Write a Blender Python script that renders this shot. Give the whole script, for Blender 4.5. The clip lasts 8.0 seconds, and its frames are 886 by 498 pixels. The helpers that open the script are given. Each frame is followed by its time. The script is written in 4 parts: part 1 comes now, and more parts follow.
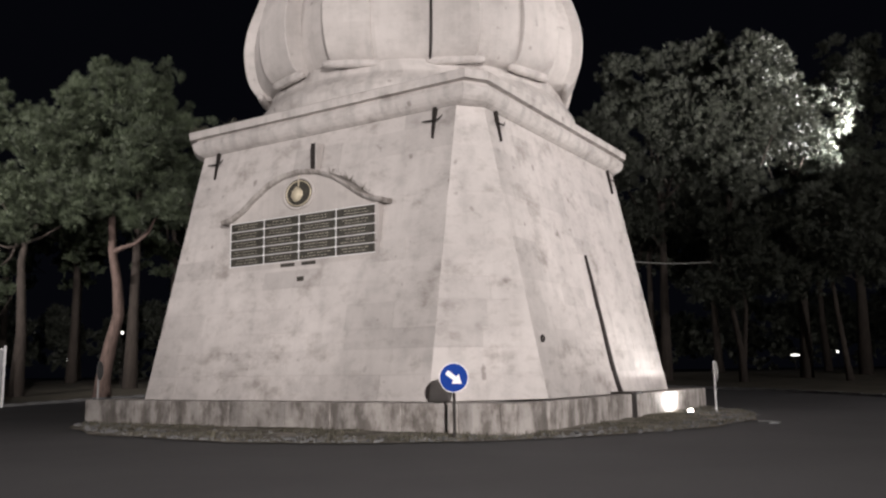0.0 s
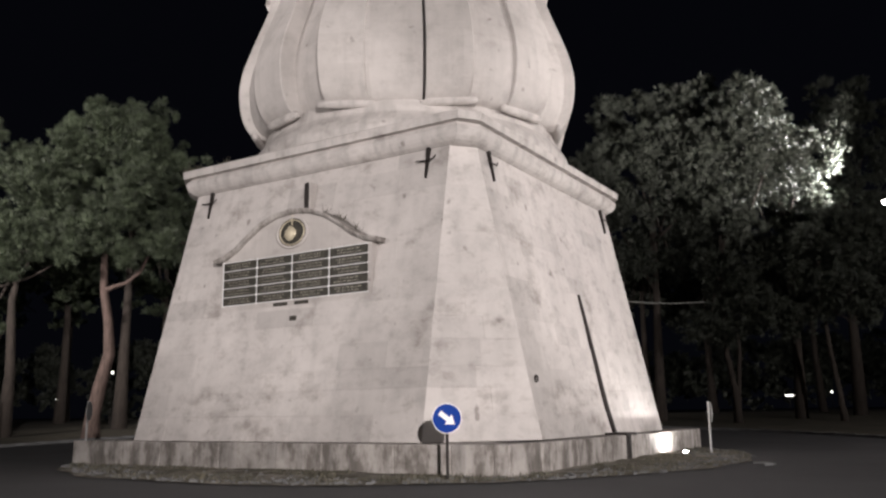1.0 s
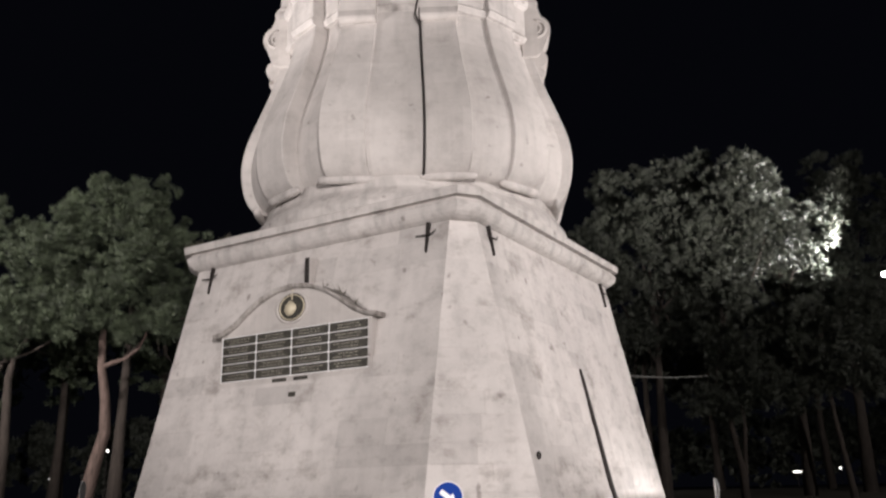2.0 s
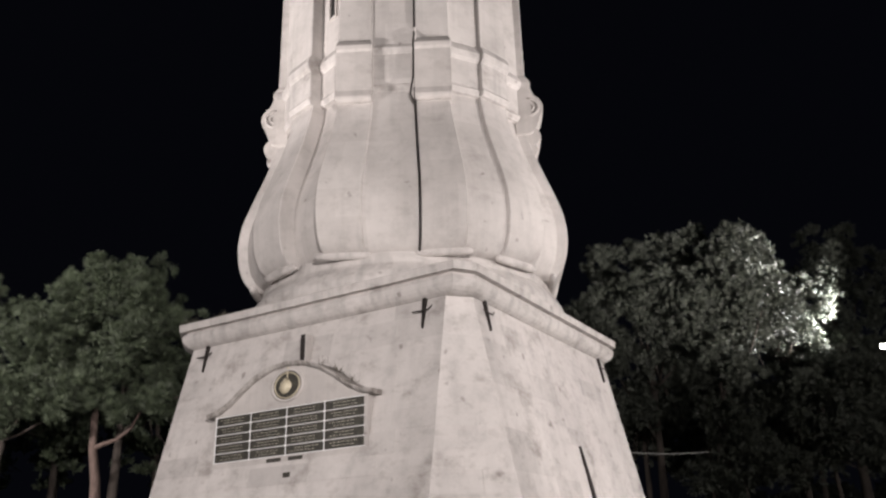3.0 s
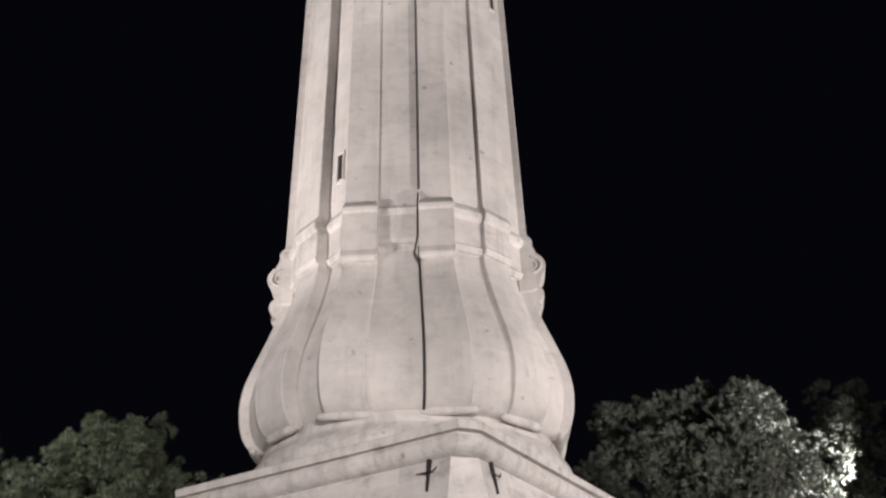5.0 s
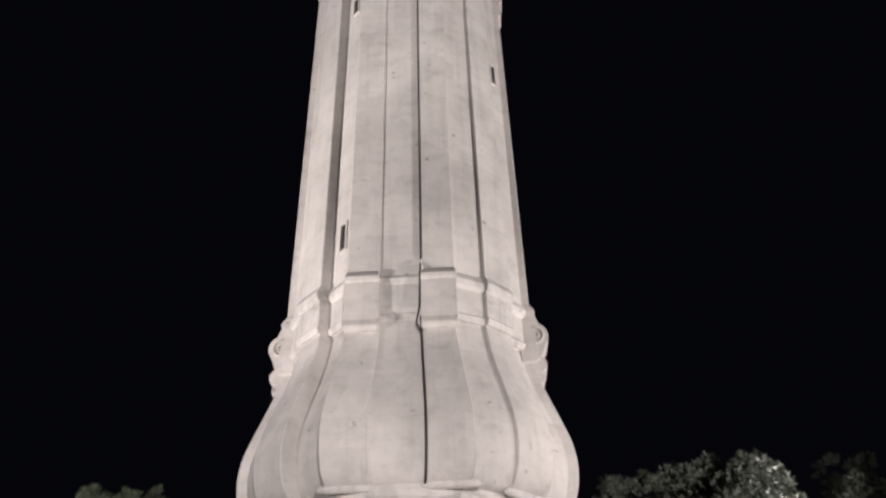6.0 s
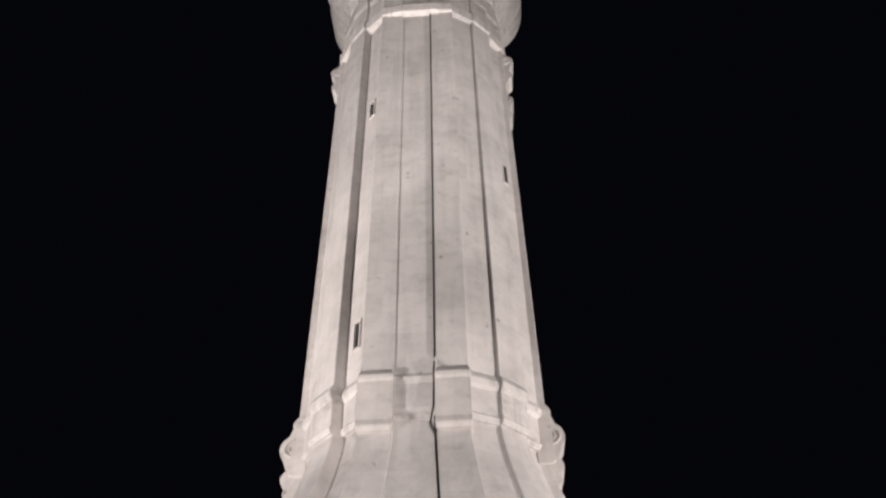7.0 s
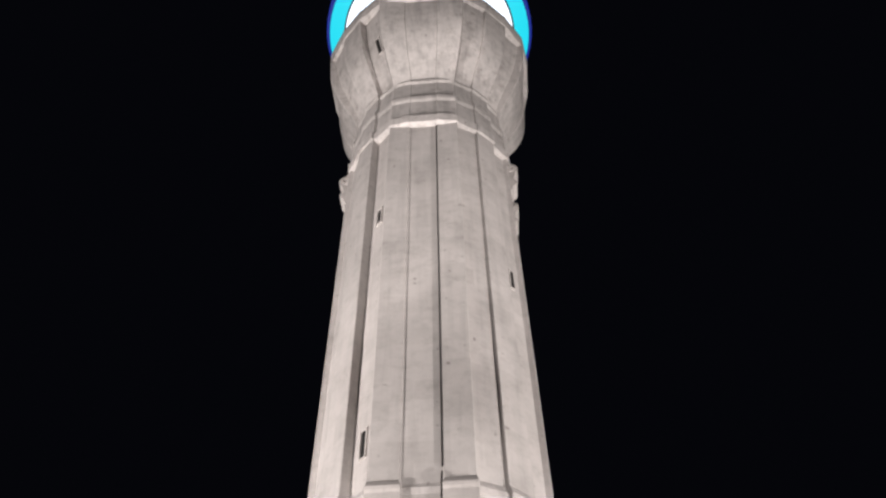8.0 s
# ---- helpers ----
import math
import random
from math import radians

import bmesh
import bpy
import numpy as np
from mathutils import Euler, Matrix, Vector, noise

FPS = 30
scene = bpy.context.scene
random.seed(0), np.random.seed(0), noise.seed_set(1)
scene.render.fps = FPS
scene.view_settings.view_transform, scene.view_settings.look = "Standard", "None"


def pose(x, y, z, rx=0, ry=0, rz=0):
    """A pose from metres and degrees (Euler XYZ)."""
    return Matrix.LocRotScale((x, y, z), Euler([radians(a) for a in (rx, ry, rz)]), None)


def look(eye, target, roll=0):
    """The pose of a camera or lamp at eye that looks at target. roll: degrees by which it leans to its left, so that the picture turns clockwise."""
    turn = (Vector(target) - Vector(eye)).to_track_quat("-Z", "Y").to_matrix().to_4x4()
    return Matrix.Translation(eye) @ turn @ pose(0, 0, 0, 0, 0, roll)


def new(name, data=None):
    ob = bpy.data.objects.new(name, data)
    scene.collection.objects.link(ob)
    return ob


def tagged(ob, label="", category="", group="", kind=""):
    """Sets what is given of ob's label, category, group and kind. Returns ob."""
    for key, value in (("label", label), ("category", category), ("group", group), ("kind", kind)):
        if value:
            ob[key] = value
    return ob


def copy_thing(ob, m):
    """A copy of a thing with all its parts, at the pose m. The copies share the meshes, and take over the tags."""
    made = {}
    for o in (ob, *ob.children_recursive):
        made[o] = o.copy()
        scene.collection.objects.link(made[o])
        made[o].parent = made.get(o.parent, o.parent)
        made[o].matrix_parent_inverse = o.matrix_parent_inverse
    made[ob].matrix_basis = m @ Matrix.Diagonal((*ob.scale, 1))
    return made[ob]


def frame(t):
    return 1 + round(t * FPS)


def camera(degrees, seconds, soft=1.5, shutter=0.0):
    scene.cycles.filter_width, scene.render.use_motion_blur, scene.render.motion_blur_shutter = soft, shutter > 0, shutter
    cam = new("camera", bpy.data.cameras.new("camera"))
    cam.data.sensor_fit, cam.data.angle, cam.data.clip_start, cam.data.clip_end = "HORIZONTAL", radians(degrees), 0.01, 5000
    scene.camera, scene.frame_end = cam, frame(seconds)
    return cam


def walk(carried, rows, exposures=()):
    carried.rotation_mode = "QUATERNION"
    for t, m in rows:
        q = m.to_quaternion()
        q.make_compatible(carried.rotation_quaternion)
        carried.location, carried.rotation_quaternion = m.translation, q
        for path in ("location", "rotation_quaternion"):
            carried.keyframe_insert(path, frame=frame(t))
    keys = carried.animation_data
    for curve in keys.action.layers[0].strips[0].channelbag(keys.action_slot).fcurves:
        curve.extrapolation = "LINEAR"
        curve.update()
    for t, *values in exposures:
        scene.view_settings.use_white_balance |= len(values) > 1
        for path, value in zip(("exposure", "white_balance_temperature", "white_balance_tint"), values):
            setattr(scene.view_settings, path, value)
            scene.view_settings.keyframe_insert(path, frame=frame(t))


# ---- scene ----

# ---------------------------------------------------------------- camera
EYE = 1.25
cam = camera(56.0, 8.0, soft=2.3, shutter=0.4)
TILT_ROWS = [  # seconds, yaw, pitch, roll
    (0.0, 0.00, 8.43, -0.81), (0.5, -0.08, 8.92, -0.70), (1.0, -0.51, 11.13, -0.80), (1.5, -0.55, 13.47, -0.90),
    (3.0, -0.99, 21.41, -1.67), (3.5, -1.37, 23.22, -1.77), (4.0, -1.14, 26.35, -1.77), (4.5, -1.00, 29.51, -2.00),
    (6.0, -1.07, 37.00, -1.91), (6.5, -0.71, 39.82, -1.85), (7.0, -0.07, 43.73, -1.40), (7.5, -0.18, 47.64, -1.36),
    (8.0, 0.36, 50.99, -1.45),
]
walk(cam, [(t, pose(0, 0, EYE, 90 + pitch, 0, yaw) @ pose(0, 0, 0, 0, 0, roll)) for t, yaw, pitch, roll in TILT_ROWS])

# ---------------------------------------------------------------- night sky and lamps
world = bpy.data.worlds.new("night")
scene.world = world
world.use_nodes = True
world.node_tree.nodes["Background"].inputs[0].default_value = (0.55, 0.6, 1.0, 1)
world.node_tree.nodes["Background"].inputs[1].default_value = 0.0027
scene.view_settings.exposure = 0.0


def lamp(name, kind, energy, eye, target, colour=(1, 1, 1), size=0.3, cone=60, blend=0.6):
    d = bpy.data.lights.new(name, kind)
    d.energy, d.color = energy, colour
    if kind == "SPOT":
        d.spot_size, d.spot_blend, d.shadow_soft_size = radians(cone), blend, size
    elif kind == "POINT":
        d.shadow_soft_size = size
    else:
        d.size = size
    ob = new(name, d)
    ob.matrix_world = look(eye, target)
    return ob


TX, TY = -0.734, 25.5          # axis of the tower
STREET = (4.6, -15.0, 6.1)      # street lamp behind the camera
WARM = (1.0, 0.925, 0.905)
LAMPS = [  # first known by the sign's shadow, others added fill: place, target, watts, cone
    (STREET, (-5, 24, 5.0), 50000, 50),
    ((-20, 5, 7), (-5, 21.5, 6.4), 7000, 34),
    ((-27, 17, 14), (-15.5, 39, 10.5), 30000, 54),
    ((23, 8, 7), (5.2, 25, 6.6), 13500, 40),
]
FLOODS = [  # off-view floodlights on the ground, last two added fill: place, target, watts, cone
    ((-24, 12, 0.5), (TX, TY, 51), 90000, 82),
    ((22, 12.5, 0.5), (TX, TY, 50), 60000, 82),
    ((-1, -8, 0.5), (TX, TY, 50), 50000, 46),
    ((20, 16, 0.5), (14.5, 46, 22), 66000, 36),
]
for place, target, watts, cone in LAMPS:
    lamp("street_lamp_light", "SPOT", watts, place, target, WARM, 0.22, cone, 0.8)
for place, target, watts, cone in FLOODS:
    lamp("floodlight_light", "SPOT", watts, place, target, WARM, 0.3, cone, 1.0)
# unseen point light added to lift the trees and ground on the right
lamp("corner_lamp_light", "POINT", 7500, (27, 16, 8.5), (0, 0, 0), WARM, 0.3)
lamp("ground_spot_light", "SPOT", 210, (6.86, 24.0, 0.26), (5.2, 25.1, 2.4), (1, 0.97, 0.95), 0.05, 168, 0.5)
lamp("tall_lamp_light", "SPOT", 34000, (24.9, 44.4, 12.5), (19.0, 45.0, 16.0), (1, 0.98, 0.95), 0.25, 84, 0.9)

# ---------------------------------------------------------------- materials


def mat(name, base, rough=0.8, metal=0.0):
    m = bpy.data.materials.new(name)
    m.use_nodes = True
    b = m.node_tree.nodes["Principled BSDF"]
    b.inputs["Base Color"].default_value = (*base, 1)
    b.inputs["Roughness"].default_value = rough
    b.inputs["Metallic"].default_value = metal
    return m


class Nodes:
    """Short way to wire a material's nodes."""

    def __init__(self, m):
        self.t = m.node_tree
        self.bsdf = self.t.nodes["Principled BSDF"]
        self.co = self.t.nodes.new("ShaderNodeTexCoord")

    def link(self, a, b):
        self.t.links.new(a, b)

    def mapped(self, scale, out="Object"):
        n = self.t.nodes.new("ShaderNodeMapping")
        n.inputs["Scale"].default_value = scale
        self.link(self.co.outputs[out], n.inputs["Vector"])
        return n.outputs[0]

    def noise(self, scale, detail=5, vec=None, rough=0.55):
        n = self.t.nodes.new("ShaderNodeTexNoise")
        n.inputs["Scale"].default_value, n.inputs["Detail"].default_value = scale, detail
        n.inputs["Roughness"].default_value = rough
        self.link(vec or self.co.outputs["Object"], n.inputs["Vector"])
        return n.outputs["Fac"]

    def ramp(self, fac, stops):
        n = self.t.nodes.new("ShaderNodeValToRGB")
        e = n.color_ramp.elements
        while len(e) < len(stops):
            e.new(0.5)
        for s, (p, c) in zip(e, stops):
            s.position, s.color = p, (*c, 1) if len(c) == 3 else c
        self.link(fac, n.inputs[0])
        return n.outputs[0]

    def mix(self, a, b, fac, mode="MULTIPLY"):
        n = self.t.nodes.new("ShaderNodeMix")
        n.data_type, n.blend_type = "RGBA", mode
        if isinstance(fac, (int, float)):
            n.inputs[0].default_value = fac
        else:
            self.link(fac, n.inputs[0])
        self.link(a, n.inputs[6])
        if isinstance(b, tuple):
            n.inputs[7].default_value = (*b, 1)
        else:
            self.link(b, n.inputs[7])
        return n.outputs[2]

    def colour(self, c):
        self.link(c, self.bsdf.inputs["Base Color"])

    def bump(self, h, strength=0.3, dist=0.02):
        n = self.t.nodes.new("ShaderNodeBump")
        n.inputs["Strength"].default_value, n.inputs["Distance"].default_value = strength, dist
        self.link(h, n.inputs["Height"])
        self.link(n.outputs[0], self.bsdf.inputs["Normal"])


def grey(v):
    return (v, v, v)


def stone_material(name, base, streak=0.25, per_piece=True, courses=False, stains=0.7, mottle=0.85):
    m = mat(name, base, 0.88)
    n = Nodes(m)
    big = n.noise(0.3, 4)
    col = n.ramp(big, [(0.3, tuple(c * 0.84 for c in base)), (0.7, tuple(min(1, c * 1.1) for c in base))])
    fine = n.ramp(n.noise(1.6, 9, n.mapped((1, 1, 1.3)), 0.68), [(0.32, grey(0.78)), (0.5, grey(0.97)), (0.7, grey(1.06))])
    col = n.mix(col, fine, mottle)
    runs = n.ramp(n.noise(1.0, 6, n.mapped((2.8, 2.8, 0.2))), [(0.34, grey(0.5)), (0.52, grey(1.0))])
    col = n.mix(col, runs, streak)
    if streak > 0.5:
        drips = n.ramp(n.noise(1.1, 8, n.mapped((1.7, 1.7, 0.75)), 0.68), [(0.40, (0.28, 0.26, 0.24)), (0.49, (0.76, 0.75, 0.74)), (0.57, grey(1.0))])
        col = n.mix(col, drips, 0.8)
    # dark lichen and soot patches along the courses, and pale washed ones
    spots = n.ramp(n.noise(0.9, 6, n.mapped((1.0, 1.0, 1.5)), 0.66), [(0.28, (0.52, 0.50, 0.49)), (0.37, (0.8, 0.79, 0.78)), (0.45, grey(1.0))])
    col = n.mix(col, spots, stains)
    # small worn patches, a hand or two across
    patch = n.ramp(n.noise(2.6, 4, n.mapped((1.0, 1.0, 1.7)), 0.5), [(0.32, (0.66, 0.64, 0.63)), (0.39, (0.9, 0.89, 0.88)), (0.44, grey(1.0))])
    col = n.mix(col, patch, stains * 0.4)
    dots = n.ramp(n.noise(3.1, 2, rough=0.3), [(0.2, (0.4, 0.37, 0.36)), (0.27, grey(1.0))])
    col = n.mix(col, dots, 0.7)
    if per_piece:
        info = m.node_tree.nodes.new("ShaderNodeObjectInfo")
        col = n.mix(col, n.ramp(info.outputs["Random"], [(0.0, grey(0.72)), (0.1, grey(0.84)), (0.24, grey(0.97)), (0.8, grey(1.0)), (1.0, grey(1.06))]), 0.5)
    if courses:
        br = m.node_tree.nodes.new("ShaderNodeTexBrick")
        br.inputs["Scale"].default_value = 1.0
        br.inputs["Brick Width"].default_value, br.inputs["Row Height"].default_value = 1.7, 0.86
        br.inputs["Mortar Size"].default_value = 0.004
        br.inputs["Color1"].default_value, br.inputs["Color2"].default_value = (0.84, 0.835, 0.83, 1), (1, 1, 1, 1)
        br.inputs["Mortar"].default_value = (0.88, 0.87, 0.86, 1)
        n.link(n.co.outputs["UV"], br.inputs["Vector"])
        col = n.mix(col, br.outputs["Color"], 0.6)
    n.colour(col)
    n.bump(n.noise(9, 9, rough=0.72), 0.4, 0.03)
    return m


STONE = stone_material("pale_stone", (0.54, 0.505, 0.483), 0.14, True, False, 0.85)
SHAFT = stone_material("shaft_stone", (0.52, 0.487, 0.465), 0.2, False, True, 0.4, 0.55)
WEATHERED = stone_material("weathered_stone", (0.52, 0.487, 0.465), 0.42, False, False, 0.85)
PLINTH = stone_material("weathered_plinth_stone", (0.45, 0.42, 0.395), 0.6, True, False, 1.0)
JOINT = mat("mortar", (0.30, 0.28, 0.26), 0.95)
n = Nodes(JOINT)
n.colour(n.ramp(n.noise(6, 5), [(0.3, (0.24, 0.22, 0.2)), (0.7, (0.36, 0.33, 0.31))]))

ASPHALT = mat("asphalt", (0.06, 0.06, 0.062), 0.85)
n = Nodes(ASPHALT)
a = n.ramp(n.noise(0.22, 5), [(0.3, (0.045, 0.043, 0.046)), (0.5, (0.058, 0.056, 0.059)), (0.7, (0.072, 0.07, 0.073))])
a = n.mix(a, n.ramp(n.noise(60, 4), [(0.3, grey(0.7)), (0.7, grey(1.0))]), 0.7)
n.colour(a)
n.bump(n.noise(90, 4), 0.4, 0.01)

EARTH = mat("dry_grass_earth", (0.16, 0.14, 0.1), 0.95)
n = Nodes(EARTH)
a = n.ramp(n.noise(1.1, 8, rough=0.7), [(0.3, (0.06, 0.055, 0.038)), (0.48, (0.12, 0.108, 0.08)), (0.6, (0.27, 0.245, 0.21))])
n.colour(a)
n.bump(n.noise(9, 8, rough=0.8), 0.9, 0.06)

GROUND = mat("forest_floor", (0.07, 0.06, 0.04), 0.95)
n = Nodes(GROUND)
n.colour(n.ramp(n.noise(0.5, 8, rough=0.7), [(0.3, (0.035, 0.032, 0.02)), (0.7, (0.10, 0.085, 0.06))]))
n.bump(n.noise(6, 8), 0.8, 0.08)


def leaf_material(name, dark, light):
    m = mat(name, dark, 0.6)
    nn = Nodes(m)
    geo = m.node_tree.nodes.new("ShaderNodeNewGeometry")
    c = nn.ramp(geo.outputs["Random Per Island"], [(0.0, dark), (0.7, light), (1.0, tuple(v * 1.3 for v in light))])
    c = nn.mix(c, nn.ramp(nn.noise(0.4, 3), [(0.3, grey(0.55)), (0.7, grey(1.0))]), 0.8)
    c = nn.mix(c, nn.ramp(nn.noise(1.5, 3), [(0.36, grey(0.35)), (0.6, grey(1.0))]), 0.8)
    nn.colour(c)
    return m


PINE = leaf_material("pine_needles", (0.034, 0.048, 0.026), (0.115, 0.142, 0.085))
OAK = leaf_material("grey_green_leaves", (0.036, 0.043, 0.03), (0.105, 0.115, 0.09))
BARK = mat("bark", (0.17, 0.11, 0.085), 0.9)
n = Nodes(BARK)
n.colour(n.ramp(n.noise(3, 8, n.mapped((3, 3, 0.6)), 0.7), [(0.3, (0.055, 0.038, 0.032)), (0.65, (0.18, 0.125, 0.105))]))
n.bump(n.noise(5, 8, n.mapped((4, 4, 0.8))), 0.8, 0.05)
# bark for trunks out of the lamplight, with their shade in the colour
SHADED_BARK = mat("shaded_bark", (0.05, 0.04, 0.034), 0.95)
n = Nodes(SHADED_BARK)
n.colour(n.ramp(n.noise(3, 8, n.mapped((3, 3, 0.6)), 0.7), [(0.3, (0.03, 0.024, 0.02)), (0.65, (0.075, 0.06, 0.05))]))
n.bump(n.noise(5, 8, n.mapped((4, 4, 0.8))), 0.8, 0.05)
KERB = mat("grey_concrete", (0.13, 0.125, 0.12), 0.9)
n = Nodes(KERB)
n.colour(n.ramp(n.noise(2, 7), [(0.3, grey(0.08)), (0.7, grey(0.17))]))
IRON = mat("dark_iron", (0.035, 0.03, 0.028), 0.6, 0.6)
BRONZE = mat("dark_bronze", (0.075, 0.068, 0.05), 0.55, 0.15)
n = Nodes(BRONZE)
n.colour(n.ramp(n.noise(7, 6), [(0.3, (0.02, 0.018, 0.014)), (0.7, (0.055, 0.05, 0.038))]))
GILT = mat("pale_lettering", (0.36, 0.34, 0.28), 0.6, 0.2)
STEEL = mat("galvanised_steel", (0.42, 0.42, 0.42), 0.45, 0.7)
n = Nodes(STEEL)
n.colour(n.ramp(n.noise(4, 5), [(0.3, grey(0.32)), (0.7, grey(0.48))]))
BLUE = mat("blue_sign_sheet", (0.012, 0.045, 0.26), 0.8)
BLUE.node_tree.nodes["Principled BSDF"].inputs["Specular IOR Level"].default_value = 0.08
WHITE = mat("white_sheet", (0.78, 0.78, 0.78), 0.4)
PAPER = mat("notice_paper", (0.3, 0.31, 0.31), 0.7)
CABLE = mat("pale_cable", (0.30, 0.30, 0.28), 0.6)


def glow(name, colour, strength):
    m = bpy.data.materials.new(name)
    m.use_nodes = True
    b = m.node_tree.nodes["Principled BSDF"]
    b.inputs["Base Color"].default_value = (*[c * 0.06 for c in colour], 1)
    b.inputs["Emission Color"].default_value = (*colour, 1)
    b.inputs["Emission Strength"].default_value = strength
    return m


LENS = glow("lit_lens", (1, 0.97, 0.93), 60)
FAR_LIGHT = glow("far_lamp_glass", (1, 0.97, 0.9), 3)
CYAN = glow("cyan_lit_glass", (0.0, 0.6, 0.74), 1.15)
# emissive blue for rails and hoop, standing in for the glow's outer fringe
DEEP = glow("deep_blue_glow_fringe", (0.0, 0.015, 0.3), 0.8)
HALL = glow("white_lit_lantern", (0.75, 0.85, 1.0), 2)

# ---------------------------------------------------------------- mesh helpers


def mesh_of(name, verts, faces, material, uvs=None, smooth=False):
    me = bpy.data.meshes.new(name)
    me.from_pydata(verts, [], faces)
    if isinstance(material, (list, tuple)):
        for x in material:
            me.materials.append(x)
    else:
        me.materials.append(material)
    if uvs is not None:
        layer = me.uv_layers.new(name="UVMap")
        layer.data.foreach_set("uv", np.asarray(uvs, dtype=np.float32).ravel())
    if smooth:
        me.polygons.foreach_set("use_smooth", [True] * len(me.polygons))
    me.update()
    return me


def adopt(ob, parent):
    if parent is not None:
        ob.parent = parent
    return ob


def part(name, bm, material, parent=None, label="", smooth=False):
    me = bpy.data.meshes.new(name)
    bm.to_mesh(me)
    bm.free()
    me.materials.append(material)
    if smooth:
        me.polygons.foreach_set("use_smooth", [True] * len(me.polygons))
    ob = adopt(new(name, me), parent)
    return tagged(ob, label)


def piece(name, verts, faces, material, parent=None, label="", uvs=None, smooth=False):
    return tagged(adopt(new(name, mesh_of(name, verts, faces, material, uvs, smooth)), parent), label)


def thing(name, m, label, category, group="", kind=""):
    ob = new(name)
    ob.matrix_world = m
    ob.empty_display_size = 0.2
    return tagged(ob, label, category, group, kind)


def box(bm, x0, x1, y0, y1, z0, z1, bevel=0.0):
    r = bmesh.ops.create_cube(bm, size=1)
    for q in r["verts"]:
        q.co = Vector(((x0 + x1) / 2 + q.co.x * (x1 - x0), (y0 + y1) / 2 + q.co.y * (y1 - y0), (z0 + z1) / 2 + q.co.z * (z1 - z0)))
    if bevel:
        es = list({e for q in r["verts"] for e in q.link_edges})
        bmesh.ops.bevel(bm, geom=es, offset=bevel, segments=2, affect="EDGES", profile=0.5)
    return bm


def tube(points, radii, sides=8):
    """A tapered round bar along points: its vertices and faces."""
    verts, faces = [], []
    for i, (p, r) in enumerate(zip(points, radii)):
        p = Vector(p)
        d = (Vector(points[min(i + 1, len(points) - 1)]) - Vector(points[max(i - 1, 0)])).normalized()
        s = d.cross(Vector((0.31, 0.95, 0.05))).normalized()
        u = s.cross(d)
        for k in range(sides):
            a = 2 * math.pi * k / sides
            verts.append(tuple(p + r * (math.cos(a) * s + math.sin(a) * u)))
    for i in range(len(points) - 1):
        for k in range(sides):
            a, b = i * sides + k, i * sides + (k + 1) % sides
            faces.append((a, b, b + sides, a + sides))
    faces.append(tuple(range(sides - 1, -1, -1)))
    faces.append(tuple(range((len(points) - 1) * sides, len(points) * sides)))
    return verts, faces


def disc(bm, r, y0, y1, segs=40):
    """A short round plate with its axis along y."""
    res = bmesh.ops.create_cone(bm, cap_ends=True, segments=segs, radius1=r, radius2=r, depth=abs(y1 - y0))
    bmesh.ops.transform(bm, matrix=pose(0, (y0 + y1) / 2, 0, 90, 0, 0), verts=res["verts"])
    return bm


# ---------------------------------------------------------------- ground


def rise(x, y):
    """The ground's height: level round the tower, gently rising into the wood."""
    k = min(1.0, max(0.0, (y - 26) / 34.0))
    return 1.0 * k * k * (3 - 2 * k)


def sheet():
    xs = sorted({*np.linspace(-60, 60, 41), -1500, -600, -250, -120, 120, 250, 600, 1500})
    ys = sorted({*np.linspace(-40, 80, 41), -1500, -600, -250, -100, 120, 250, 600, 1500})
    v = [(x, y, rise(x, y)) for y in ys for x in xs]
    w = len(xs)
    f = [(j * w + i, j * w + i + 1, (j + 1) * w + i + 1, (j + 1) * w + i) for j in range(len(ys) - 1) for i in range(w - 1)]
    return v, f


v, f = sheet()
tagged(piece("ground", v, f, GROUND, smooth=True), "dark forest floor of earth and needles under trees", "ground", kind="structure")


def verge_edge(a):
    """Radius of the traffic island at angle a; it swells towards the road."""
    d = (a + math.pi / 2 + math.pi) % (2 * math.pi) - math.pi
    return 9.45 + 0.85 * math.exp(-(d / 0.6) ** 2)


def annulus(r0, r1, z0, z1, a0=0, a1=360, segs=96, ripple=0.0):
    """A flat or sloping ring round the tower's axis, laid on the ground."""
    v, f = [], []
    rings = 10
    for i in range(rings + 1):
        k = i / rings
        for s in range(segs + 1):
            a = radians(a0 + (a1 - a0) * s / segs)
            r = r0 + (r1 - r0) * k
            if ripple:
                r += (verge_edge(a) - 10.4) * k + ripple * k * noise.noise((math.cos(a) * 5, math.sin(a) * 5, 3.0))
            x, y = TX + r * math.cos(a), TY + r * math.sin(a)
            z = z0 + (z1 - z0) * k + rise(x, y)
            if ripple:
                z += 0.05 * noise.noise((x * 1.3, y * 1.3, 0)) * (1 - k) ** 0.5
            v.append((x, y, z))
    for i in range(rings):
        for s in range(segs):
            a = i * (segs + 1) + s
            f.append((a, a + 1, a + segs + 2, a + segs + 1))
    return v, f


v, f = annulus(8.6, 18.6, 0.008, 0.008, segs=128)
tagged(piece("road", v, f, ASPHALT), "dark grey asphalt roundabout carriageway round the tower", "road", kind="structure")
v = [(-26, -40, 0.012), (30, -40, 0.012), (30, 13, 0.012), (-26, 13, 0.012)]
tagged(piece("road_apron", v, [(0, 1, 2, 3)], ASPHALT), "dark grey asphalt road leading to the roundabout", "road", kind="structure")
kerb = thing("kerb", pose(TX, TY, 0), "low pale concrete kerb round the roundabout", "kerb", kind="structure")
